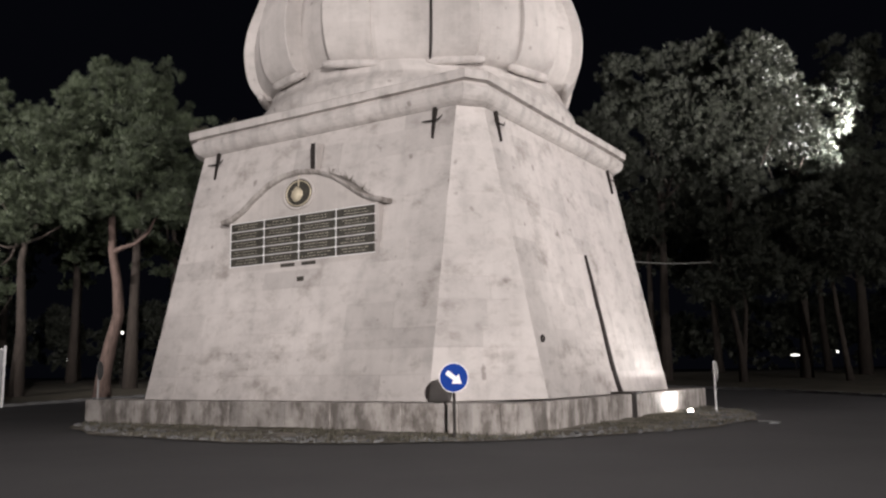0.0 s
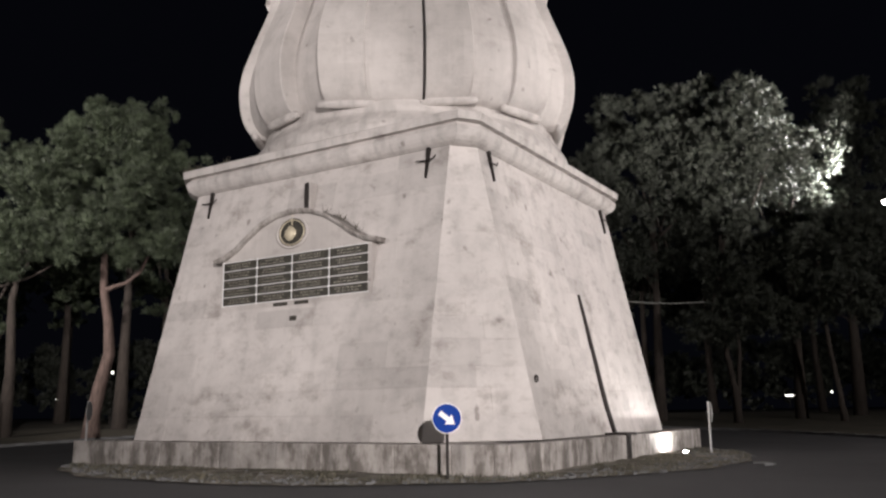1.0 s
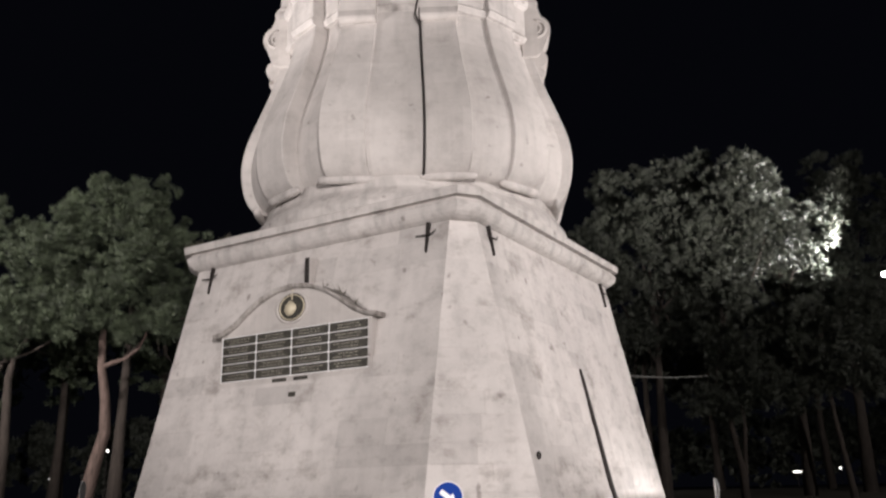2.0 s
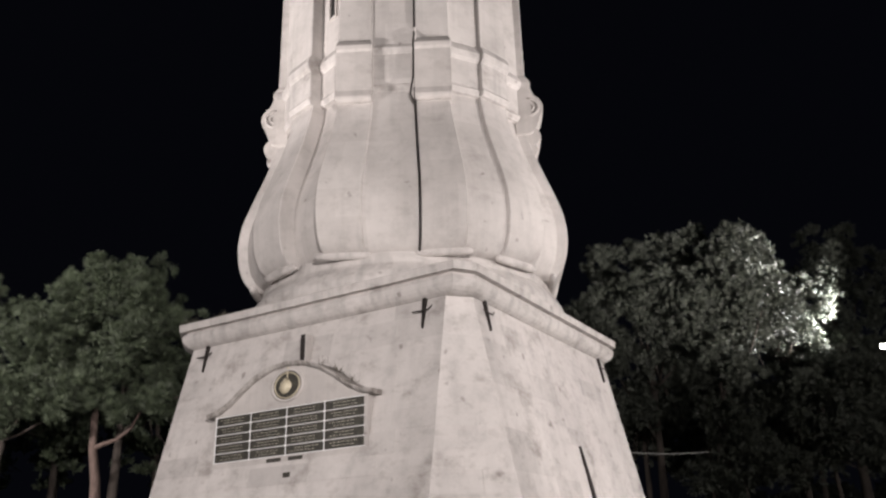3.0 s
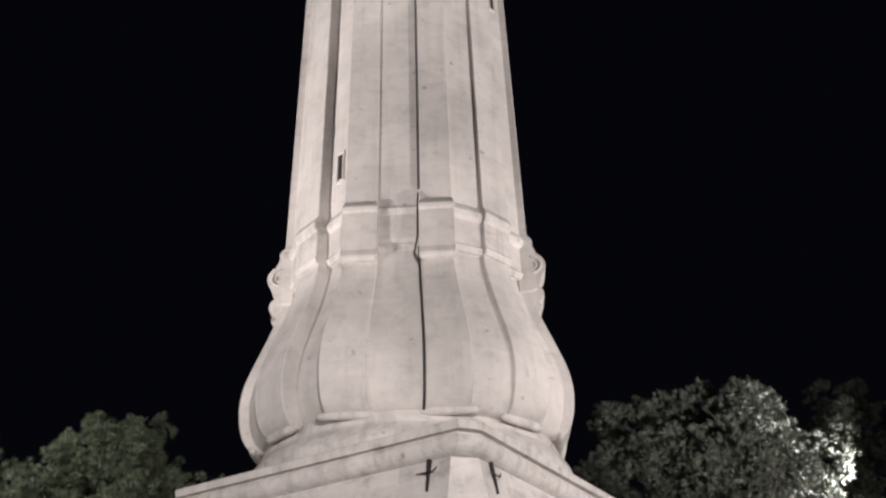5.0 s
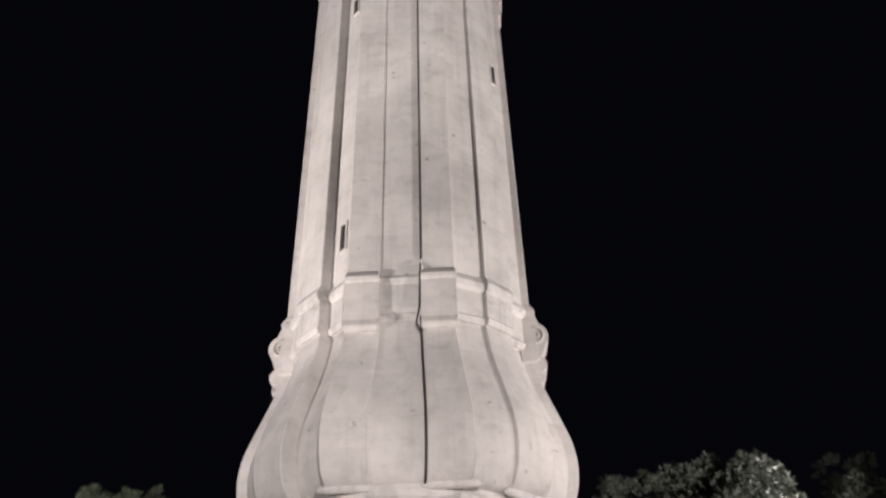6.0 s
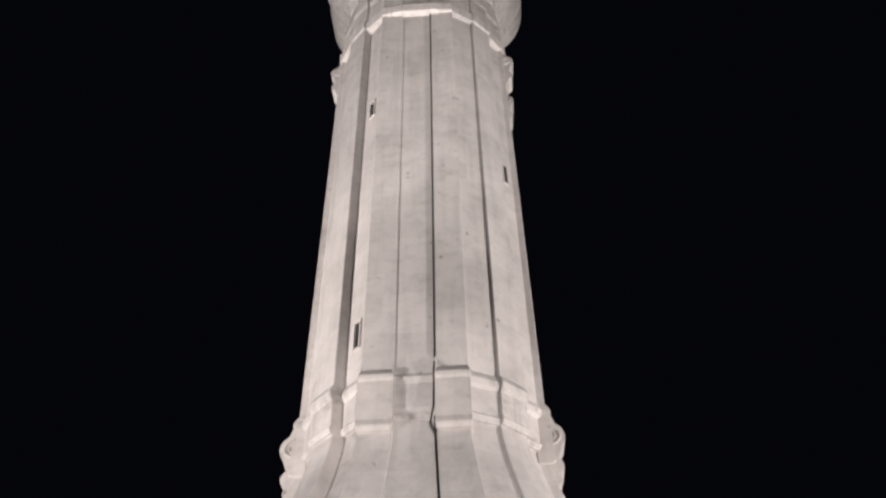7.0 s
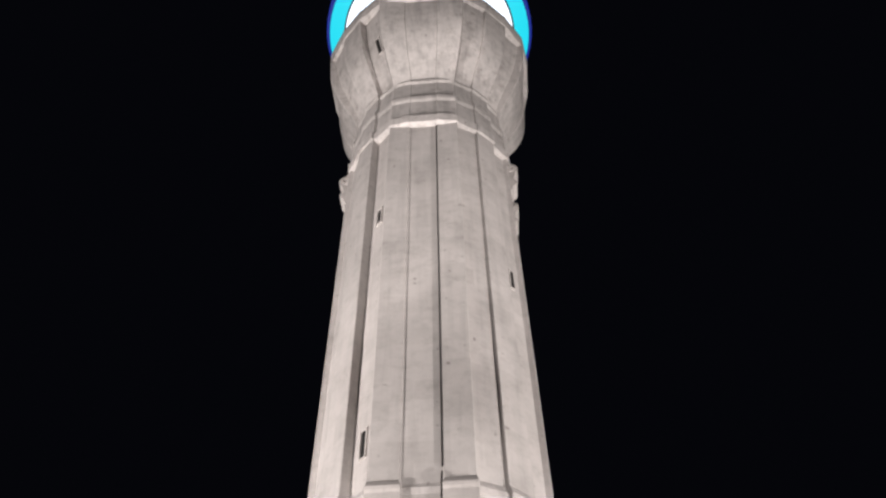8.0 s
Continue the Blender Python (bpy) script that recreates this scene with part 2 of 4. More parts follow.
bm = box(bmesh.new(), 18.55, 18.75, -0.49, 0.49, -0.1, 0.12, 0.02)
stone = part("kerb_stone", bm, KERB, kerb)
stone.matrix_local = pose(0, 0, 0.0, 0, 0, -20)
for k in range(1, 73):
    a = -20 + k * 3.03
    ob = adopt(new("kerb_stone", stone.data), kerb)
    ob.matrix_local = pose(0, 0, rise(TX + 18.6 * math.cos(radians(a)), TY + 18.6 * math.sin(radians(a))), 0, 0, a)
v, f = annulus(6.0, 10.5, 0.06, 0.03, segs=160, ripple=0.35)
tagged(piece("island_verge", v, f, EARTH, smooth=True), "round traffic island of dry worn grass and earth", "ground", kind="structure")

# ---------------------------------------------------------------- the tower
TOWER = pose(TX, TY, 0, 0, 0, 57.79)
A0, C0, Z0 = 6.14, 1.61, 0.64      # foot of the battered base: half width, cut corner, height
A1, C1, Z1 = 4.73, 0.47, 7.65      # its top, under the cornice

tower = thing("monument_tower", TOWER, "floodlit pale stone monument tower with battered base and ribbed shaft", "tower")


def square_ring(a, c, z, left=None, near=None):
    """A square with cut corners at height z; one corner is cut less, the one towards the road more."""
    e = c if left is None else left
    nl, nr = near or (c, c)
    return [(-a, a - e, z), (-a, -a + nl, z), (-a + nr, -a, z), (a - c, -a, z), (a, -a + c, z), (a, a - c, z), (a - c, a, z), (-a + e, a, z)]


def loft(rings, cap=True):
    """Faces and UVs of stacked rings of the same count."""
    n_ = len(rings[0])
    verts = [p for r in rings for p in r]
    faces, uvs = [], []
    run = [0.0]
    mid = rings[len(rings) // 2]
    for k in range(n_):
        run.append(run[-1] + (Vector(mid[(k + 1) % n_]) - Vector(mid[k])).length)
    for i in range(len(rings) - 1):
        for k in range(n_):
            a, b = i * n_ + k, i * n_ + (k + 1) % n_
            faces.append((a, b, b + n_, a + n_))
            za, zb = rings[i][k][2], rings[i + 1][k][2]
            uvs += [(run[k], za), (run[k + 1], za), (run[k + 1], zb), (run[k], zb)]
    if cap:
        for ring, order in ((0, -1), (len(rings) - 1, 1)):
            faces.append(tuple(ring * n_ + k for k in range(n_))[::order])
            uvs += [(p[0], p[1]) for p in rings[ring]][::order]
    return verts, faces, uvs


def half(z):
    return A0 + (A1 - A0) * (z - Z0) / (Z1 - Z0)


def cut(z):
    return C0 + (C1 - C0) * (z - Z0) / (Z1 - Z0)


def near_cut(z):
    """The cut of the corner towards the road, along its two walls."""
    c = 1.82 + (0.44 - 1.82) * (z - Z0) / (Z1 - Z0)
    return c, 1.15 * c


# core of the base, 2 cm behind the facing stones
v, f, uv = loft([square_ring(half(z) - 0.02, cut(z), z, cut(z) * 0.78, near_cut(z)) for z in (Z0, Z1)])
base = piece("base", v, f, JOINT, tower, "battered square base with cut corners", uv)

# cornice
CORNICE = [(7.56, 4.68), (7.58, 4.80), (7.64, 4.90), (7.72, 4.97), (7.82, 5.02), (7.92, 5.035), (7.99, 5.01), (8.03, 4.94), (8.07, 4.93),
           (8.08, 5.09), (8.28, 5.11), (8.31, 5.07), (8.36, 4.2)]
v, f, uv = loft([square_ring(a, 0.45, z, None, (0.35, 0.5)) for z, a in CORNICE])
piece("cornice", v, f, WEATHERED, tower, "moulded stone cornice with a dark drip line", uv)


FACE = 209.06   # angle of the shaft's side towards the road; the upper tower stands askew on its base
PIER = (0.163, 0.415)   # inner and outer edge of the paired piers, in parts of the radius


def tower_ring(r, z, d=0.17, sunk=0.06, rib=1.055, soft=0.0):
    """The eight-sided plan: sides with paired piers, and between them sides with one rib flanked by sunk strips."""
    a, b = PIER[0] * r, PIER[1] * r
    h = 0.14 * r
    foot = math.sqrt(2) * (r - d) - b
    e = 0.025
    side = [(foot, -b), (r - e, -b), (r, -b + e), (r, -a - e), (r - e, -a), (r - sunk, -a + 0.02), (r - sunk, a - 0.02), (r - e, a), (r, a + e), (r, b - e), (r - e, b), (foot, b)]
    corner = [(max(r - d, rib * r - 0.13), -h), (rib * r - e, -h), (rib * r, -h + e), (rib * r, h - e), (rib * r - e, h), (r - d, h)]
    out = []
    for k in range(4):
        for turned, pts in ((0, side), (45, corner)):
            t = radians(FACE + 90 * k + turned)
            c_, s_ = math.cos(t), math.sin(t)
            for n_, w in pts:
                q = math.hypot(n_, w)
                k_ = 1 + soft * (1.035 * r / q - 1)     # soft: 0 eight-sided, 1 round
                out.append((k_ * (c_ * n_ - s_ * w), k_ * (s_ * n_ + c_ * w), z))
    return out


def stack(name, rows, material=None, label="", d=0.17, sunk=0.06, rib=1.055, soft=0.0):
    """A stacked part of the upper tower: rows of height, rib distance and, if it varies, depth of the strips."""
    v, f, uv = loft([tower_ring(r, z, *(more or (d,)), sunk=sunk, rib=rib, soft=soft) for z, r, *more in rows])
    return piece(name, v, f, material or SHAFT, tower, label, uv)


def glide(keys, steps):
    """Points along a smooth curve through (z, a) keys."""
    out = []
    for i in range(len(keys) - 1):
        p0, p1, p2, p3 = keys[max(i - 1, 0)], keys[i], keys[i + 1], keys[min(i + 2, len(keys) - 1)]
        for s in range(steps):
            t = s / steps
            out.append(tuple(0.5 * (2 * b + (c - a) * t + (2 * a - 5 * b + 4 * c - d) * t * t + (3 * b - a - 3 * c + d) * t ** 3) for a, b, c, d in zip(p0, p1, p2, p3)))
    return out + [tuple(keys[-1])]


rows = glide([(8.3, 4.86), (8.44, 4.92), (8.62, 4.93), (8.82, 4.84), (9.0, 4.7), (9.12, 4.62), (9.3, 4.58), (9.55, 4.5), (9.68, 4.2)], 3)
v, f, uv = loft([[(r * math.cos(radians(5 * q)), r * math.sin(radians(5 * q)), z) for q in range(72)] for z, r in rows])
piece("drum", v, f, WEATHERED, tower, "rounded sloping stone drum", uv)
BULB = glide([(9.34, 4.2), (9.36, 4.42), (9.46, 4.64), (9.7, 4.82), (10.1, 4.95), (10.6, 5.01), (11.0, 5.0), (11.5, 4.92), (12.1, 4.74), (12.7, 4.54), (13.2, 4.37), (13.7, 4.22), (14.3, 4.07), (14.9, 3.98)], 4)
stack("bulging_foot", BULB, None, "swelling bell-shaped stone foot with ribs", 0.22, 0.07)
stack("shaft", [(14.8, 3.98), (15.2, 4.1)] + [(16 + k, 4.1) for k in range(23)], None, "long straight ribbed stone shaft")
stack("collar", [(14.82, 3.949), (14.84, 4.085), (15.02, 4.153), (15.1, 4.104), (16.0, 4.104), (16.1, 4.191), (16.3, 4.230), (16.5, 4.162), (16.65, 4.066)], WEATHERED, "projecting stone collar band", 0.18, 0.14)
stack("upper_ring", [(37.5, 4.046), (37.65, 4.259), (38.2, 4.298), (38.3, 4.182), (39.9, 4.124), (40.1, 4.182), (40.4, 4.191), (40.7, 4.075), (42.0, 4.046), (42.15, 4.124), (42.35, 4.124), (42.6, 4.027)], WEATHERED, "triple stone ring under the capital", 0.14, 0.06, 1.05, 0.55)
CAP = glide([(41.0, 3.85, 0.15), (42.2, 4.05, 0.18), (43.2, 4.48, 0.3), (44.2, 4.98, 0.36), (45.2, 5.36, 0.36), (46.2, 5.64, 0.34), (47.4, 5.84, 0.3), (49.0, 5.98, 0.22)], 5)
stack("capital", CAP, WEATHERED, "flaring stone capital with curved ribs", rib=1.03)
stack("capital_lip", [(48.8, 5.86), (49.0, 6.1), (49.5, 6.18), (50.1, 6.18), (50.2, 6.05), (50.22, 5.1)], WEATHERED, "projecting rounded stone lip", 0.06, 0.02, 1.0, 0.7)


# ---------------------------------------------------------------- traffic sign before the tower
sign = thing("traffic_sign", pose(0.17, 16.0, 0.05), "round blue arrow sign with white border on a steel post", "traffic sign")
v, f = tube([(0, 0, -0.1), (0, 0, 1.3)], [0.03, 0.03], 12)
piece("post", v, f, IRON, sign, "dark painted post")
disc_z = 1.10
bm = disc(bmesh.new(), 0.280, -0.05, -0.035)
bmesh.ops.translate(bm, verts=bm.verts, vec=(0, 0, disc_z))
rim = part("rim", bm, WHITE, sign, "white border")
bm = disc(bmesh.new(), 0.266, -0.056, -0.05)
bmesh.ops.translate(bm, verts=bm.verts, vec=(0, 0, disc_z))
part("face", bm, BLUE, sign, "blue reflective face")


arrow = [(-0.17, 0.045), (0.03, 0.045), (0.03, 0.115), (0.185, 0.0), (0.03, -0.115), (0.03, -0.045), (-0.17, -0.045)]
turn = Matrix.Rotation(radians(-38), 2)
pts = [turn @ Vector(p) for p in arrow]
v = [(p.x, -0.062, disc_z + p.y) for p in pts] + [(p.x, -0.055, disc_z + p.y) for p in pts]
k = len(pts)
piece("arrow", v, [tuple(range(k))[::-1]] + [(i, (i + 1) % k, k + (i + 1) % k, k + i) for i in range(k)], WHITE, sign, "white arrow")
for dz in (-0.12, 0.12):
    part("clamp", box(bmesh.new(), -0.06, 0.06, -0.036, 0.036, disc_z + dz - 0.02, disc_z + dz + 0.02, 0.004), STEEL, sign)

# ---------------------------------------------------------------- details of the tower
# volutes on the diagonals: a scroll seen from its side, extruded across the rib


def volute(name, outline, width, m, label, spiral=None):
    k = len(outline)
    inner = [(r - 0.0, z) for r, z in outline]
    w = width / 2
    v = []
    for y_, shrink in ((-w, 0.03), (-w + 0.05, 0.0), (w - 0.05, 0.0), (w, 0.03)):
        cr = sum(r for r, _ in inner) / k
        cz = sum(z for _, z in inner) / k
        v += [(cr + (r - cr) * (1 - shrink), y_, cz + (z - cz) * (1 - shrink)) for r, z in inner]
    f = []
    for i in range(3):
        f += [(i * k + a, i * k + (a + 1) % k, (i + 1) * k + (a + 1) % k, (i + 1) * k + a) for a in range(k)]
    f += [tuple(range(k))[::-1], tuple(range(3 * k, 4 * k))]
    ob = piece(name, v, f, SHAFT, tower, label, None)
    ob.matrix_local = m
    if spiral is None:
        return ob
    # carved spirals on the two cheeks
    cr, cz, big = spiral
    for y_ in (-w - 0.01, w + 0.01):
        pts_ = []
        for i in range(26):
            a = radians(100 - 26 * i)
            r = big * (1 - i / 30)
            pts_.append((cr + r * math.cos(a), y_, cz + r * math.sin(a)))
        vv, ff = tube(pts_, [0.055 * (1 - i / 60) for i in range(26)], 6)
        piece("spiral", vv, ff, SHAFT, ob, "", None, True)
    return ob


def arc(cr, cz, r, a0, a1, n_=10):
    return [(cr + r * math.cos(radians(a0 + (a1 - a0) * i / n_)), cz + r * math.sin(radians(a0 + (a1 - a0) * i / n_))) for i in range(n_ + 1)]


LOWER = [(3.9, 13.55), (4.16, 13.55)] + arc(4.18, 13.8, 0.2, -60, 75, 6) + arc(4.18, 14.3, 0.32, -60, 60, 8) + arc(4.12, 15.4, 0.52, -40, 62, 10) + arc(4.0, 16.1, 0.26, 20, 90, 4) + [(3.9, 16.36)]
BLOCK = [(3.7, 14.36), (4.16, 14.38), (4.26, 14.44), (4.28, 14.52), (4.25, 14.64), (4.22, 14.75), (4.22, 16.1), (4.26, 16.2), (4.27, 16.32), (4.2, 16.46), (4.12, 16.52), (3.7, 16.55)]
UPPER = [(3.9, 34.9), (4.16, 34.9)] + arc(4.18, 35.5, 0.28, -70, 70, 6) + arc(4.12, 36.75, 0.46, -50, 70, 10) + [(4.1, 37.5), (3.9, 37.6)]
for k in range(4):
    turn = pose(0, 0, 0, 0, 0, FACE + 90 * k)
    for s_ in (-1, 1):
        volute("collar_block", BLOCK, 1.1, turn @ pose(0, 1.19 * s_, 0), "plain projecting collar block")
        if k % 2:
            volute("volute", LOWER, 1.0, turn @ pose(0, 1.19 * s_, 0), "carved scroll bracket", (4.18, 15.36, 0.34))
            volute("volute", UPPER, 0.9, turn @ pose(0, 1.19 * s_, 0), "carved scroll bracket", (4.12, 36.7, 0.3))

# rolled lips at the foot of the bell, under the piers and ribs
ROLLS = [(0, -1.38, 4.5, 9.38, 0.78, 0.13), (0, 1.38, 4.5, 9.38, 0.78, 0.13), (45, 0.0, 4.75, 9.37, 0.78, 0.14)]
for k in range(4):
    for turned, y_, r, z, wide, thick in ROLLS:
        t = [(r - 0.02 * abs(q), y_ + wide * q, z) for q in (-1, -0.92, -0.6, 0, 0.6, 0.92, 1)]
        v, f = tube(t, [thick * q for q in (0.35, 0.75, 0.98, 1.0, 0.98, 0.75, 0.35)], 10)
        ob = piece("foot_roll", v, f, WEATHERED, tower, "", None, True)
        ob.matrix_local = pose(0, 0, 0, 0, 0, FACE + 90 * k + turned)

# near-black for the slits, standing in for the shade inside a hole
DARK = mat("slit_shade", (0.012, 0.011, 0.01), 0.9)


def slit(angle, r, z, h=1.0, w=0.28, off=0.0, lean=0.0):
    """A narrow window with a stone surround in the recessed strip, its dark depth a solid panel."""
    win = tagged(adopt(new("slit_window"), tower), "narrow dark slit window")
    win.matrix_local = pose(0, 0, 0, 0, 0, angle) @ pose(r, off, z, 0, lean, 0) @ pose(-r, 0, -z)
    part("opening", box(bmesh.new(), r - 0.02, r + 0.012, -w / 2, w / 2, z - h / 2, z + h / 2), DARK, win)
    for y0, y1, z0, z1 in ((-w / 2 - 0.05, -w / 2, z - h / 2, z + h / 2), (w / 2, w / 2 + 0.05, z - h / 2, z + h / 2),
                           (-w / 2 - 0.05, w / 2 + 0.05, z - h / 2 - 0.06, z - h / 2), (-w / 2 - 0.05, w / 2 + 0.05, z + h / 2, z + h / 2 + 0.06)):
        part("surround", box(bmesh.new(), r - 0.02, r + 0.07, y0, y1, z0, z1), SHAFT, win)


R_IN = 4.1 - 0.17
slit(FACE - 45, R_IN, 18.4, 1.1, off=1.18)
slit(FACE - 45, R_IN, 30.8, off=1.18)
slit(FACE + 45, R_IN, 27.8, 1.1, 0.2, off=1.1)
slit(FACE - 45, 5.13, 45.6, 1.3, off=1.62, lean=17)

# lightning conductor down the flank of the pier that faces the road
turn = pose(0, 0, 0, 0, 0, FACE)


def conductor(rows, r=0.02):
    v, f = tube(rows, [r] * len(rows), 6)
    ob = piece("lightning_conductor", v, f, IRON, tower, "thin dark conductor cable")
    ob.matrix_local = turn


conductor([(4.1, 0.635, z) for z in (40.0, 30, 24, 17.0)], 0.026)
conductor([(4.13, 0.63, 16.8), (4.24, 0.62, 16.4), (4.19, 0.61, 15.9), (4.19, 0.6, 15.2), (4.22, 0.5, 14.55), (4.1, 0.64, 14.2)], 0.028)
conductor([(r + 0.0, 0.163 * r - 0.03, z) for z, r in BULB[::-3]], 0.036)

# facing stones of the base


def block(name, corners, normal, material, parent, depth=0.12, gap=0.001, soft=0.0035):
    """One facing stone: four corners on the face, pushed back along the normal."""
    c = [Vector(p) for p in corners]
    mid = sum(c, Vector()) / 4
    n_ = Vector(normal)
    ring0, ring1, ring2 = [], [], []
    for p in c:
        d = (mid - p)
        d = Vector((math.copysign(1, d.x) if abs(d.x) > 1e-4 else 0, math.copysign(1, d.y) if abs(d.y) > 1e-4 else 0, math.copysign(1, d.z)))
        ring0.append(p + d * (gap + soft))
        ring1.append(p + d * gap - n_ * soft)
        ring2.append(p + d * gap - n_ * depth)
    v = [tuple(p) for p in ring0 + ring1 + ring2]
    f = [(0, 1, 2, 3)] + [(i, i + 4, (i + 1) % 4 + 4, (i + 1) % 4) for i in range(4)] + [(i + 4, i + 8, (i + 1) % 4 + 8, (i + 1) % 4 + 4) for i in range(4)]
    ob = piece(name, v, f, material, parent)
    return ob


rng = random.Random(5)
batter = (A0 - A1) / (Z1 - Z0)
levels = [Z0]
while levels[-1] < Z1 - 0.45:
    levels.append(levels[-1] + rng.choice((0.46, 0.52, 0.58, 0.62)))
levels[-1] = Z1


def cuts(lo, hi):
    """Random joints between lo and hi as fractions, so that the stones follow the batter."""
    n_ = max(1, round((hi - lo) / 1.25))
    xs = [(i + (rng.uniform(-0.28, 0.28) if 0 < i < n_ else 0)) / n_ for i in range(n_ + 1)]
    return xs


def facing(k, chamfer=False):
    """Courses of facing stones on one side (turned by k quarter turns) or on a cut corner."""
    t = radians(90 * k + (45 if chamfer else 0) + (4.0 if chamfer and k == 2 else 0))  # the near cut is slightly askew
    c_, s_ = math.cos(t), math.sin(t)
    for za, zb in zip(levels, levels[1:]):
        def line(z):
            """Distance from the axis, and where the course starts and ends."""
            a, c = half(z), cut(z)
            nl, nr = near_cut(z)
            if chamfer and k == 2:
                p, q = Vector((-a, -a + nl)), Vector((-a + nr, -a))
                side = Vector((-s_, c_))
                return p.dot(Vector((c_, s_))), q.dot(side), p.dot(side)
            if chamfer:
                c *= 0.78 if k == 1 else 1.0
                return (2 * a - c) / math.sqrt(2), c / math.sqrt(2), -c / math.sqrt(2)
            return a, a - (nl if k == 2 else c), -(a - (nr if k == 3 else c * 0.78))
        (na, wa, ea), (nb, wb, eb) = line(za), line(zb)
        xs = cuts(ea, wa)
        for x0, x1 in zip(xs, xs[1:]):
            jump = rng.uniform(-0.003, 0.006)
            loc = [(na + jump, wa + (ea - wa) * x0, za), (na + jump, wa + (ea - wa) * x1, za), (nb + jump, wb + (eb - wb) * x1, zb), (nb + jump, wb + (eb - wb) * x0, zb)][::-1]
            slope = Vector((1, 0, (na - nb) / (zb - za))).normalized()
            me = block("stone_block", loc, slope, STONE, base)
            me.matrix_local = pose(0, 0, 0, 0, 0, math.degrees(t))


for k in (2, 3):
    facing(k)
for k in (1, 2, 3):
    facing(k, True)

# hidden sides in one piece each
for k in (0, 1):
    t = pose(0, 0, 0, 0, 0, 90 * k)
    ob = piece("plain_side", [(A0, -A0 + C0, Z0), (A0, A0 - C0, Z0), (A1, A1 - C1, Z1), (A1, -A1 + C1, Z1), (A0 - .1, -A0 + C0, Z0), (A0 - .1, A0 - C0, Z0), (A1 - .1, A1 - C1, Z1), (A1 - .1, -A1 + C1, Z1)],
               [(0, 1, 2, 3), (7, 6, 5, 4), (0, 4, 5, 1), (1, 5, 6, 2), (2, 6, 7, 3), (3, 7, 4, 0)], STONE, base)
    ob.matrix_local = t

# low plinth of long weathered blocks
AP = 6.70
bm = box(bmesh.new(), -AP + 0.3, AP - 0.3, -AP + 0.3, AP - 0.3, -0.3, Z0 - 0.01)
plinth = part("plinth", bm, JOINT, tower, "low stained plinth round the base")
rng = random.Random(11)
for k in range(4):
    x = -AP
    first = True
    while x < AP - 0.36:
        w = min(rng.uniform(1.3, 2.1), AP - 0.36 - x)
        if AP - 0.36 - x - w < 0.6:
            w = AP - 0.36 - x
        h = Z0 + rng.uniform(-0.012, 0.008)
        bm = box(bmesh.new(), AP - 0.36, AP + rng.uniform(-0.012, 0.012), x + 0.006, x + w - 0.006, -0.3, h, 0.025)
        ob = part("plinth_stone", bm, PLINTH, plinth)
        ob.matrix_local = pose(0, 0, 0, 0, 0, 90 * k)
        x += w
for k in range(4):  # ledge paving between the plinth's rim and the wall
    bm = box(bmesh.new(), A0 - 0.6, AP - 0.3, -AP + 0.3, AP - 0.3, Z0 - 0.14, Z0 - 0.004)
    ob = part("ledge", bm, PLINTH, plinth)
    ob.matrix_local = pose(0, 0, -0.002 * k, 0, 0, 90 * k)

# wall anchors: iron wedges with a crossbar
LEAN_ = math.degrees(math.atan(batter))


def anchor(k, s):
    a = tagged(adopt(new("wall_anchor"), tower), "rusty iron tie anchor with crossbar")
    z = 7.25
    a.matrix_local = pose(0, 0, 0, 0, 0, 90 * k) @ pose(half(z) + 0.05, s, z, 0, -LEAN_, 0)
    v = [(0.04, -0.055, 0.42), (0.04, 0.055, 0.42), (0.02, 0.012, -0.45), (0.02, -0.012, -0.45), (-0.06, -0.055, 0.42), (-0.06, 0.055, 0.42), (-0.06, 0.012, -0.45), (-0.06, -0.012, -0.45)]
    piece("wedge", v, [(0, 3, 2, 1), (4, 5, 6, 7), (0, 4, 7, 3), (1, 2, 6, 5), (0, 1, 5, 4), (2, 3, 7, 6)], IRON, a)
    v, f = tube([(0.06, -0.3, 0.0), (0.07, -0.1, -0.02), (0.07, 0.15, -0.02), (0.06, 0.24, 0.05), (0.06, 0.27, 0.1)], [0.014, 0.02, 0.02, 0.018, 0.012], 6)
    piece("crossbar", v, f, IRON, a)


for k, s in ((2, 3.72), (2, -3.72), (3, -3.72), (3, 3.72)):
    anchor(k, s)

# ---------------------------------------------------------------- memorial panel on the left wall
panel = tagged(adopt(new("memorial_panel"), tower), "vertical stone memorial panel under a curved hood")
panel.matrix_local = pose(0, 0, 0, 0, 0, 180)   # local x: out of the wall; local y: along it
FRONT = 5.47
HOOD = [(-2.72, 5.30), (-2.35, 5.36), (-1.95, 5.55), (-1.5, 5.86), (-1.05, 6.12), (-0.55, 6.29), (0, 6.35), (0.55, 6.29), (1.05, 6.12), (1.5, 5.86), (1.95, 5.55), (2.35, 5.36), (2.72, 5.30)]
inside = [(-2.5, 3.96), (2.5, 3.96), (2.5, 5.31)] + HOOD[1:-1][::-1] + [(-2.5, 5.31)]
k = len(inside)
v = [(FRONT, y_, z) for y_, z in inside] + [(4.75, y_, z) for y_, z in inside]
piece("slab", v, [tuple(range(k))] + [(i, i + k, (i + 1) % k + k, (i + 1) % k) for i in range(k)], SHAFT, panel, "plumb pale stone slab")
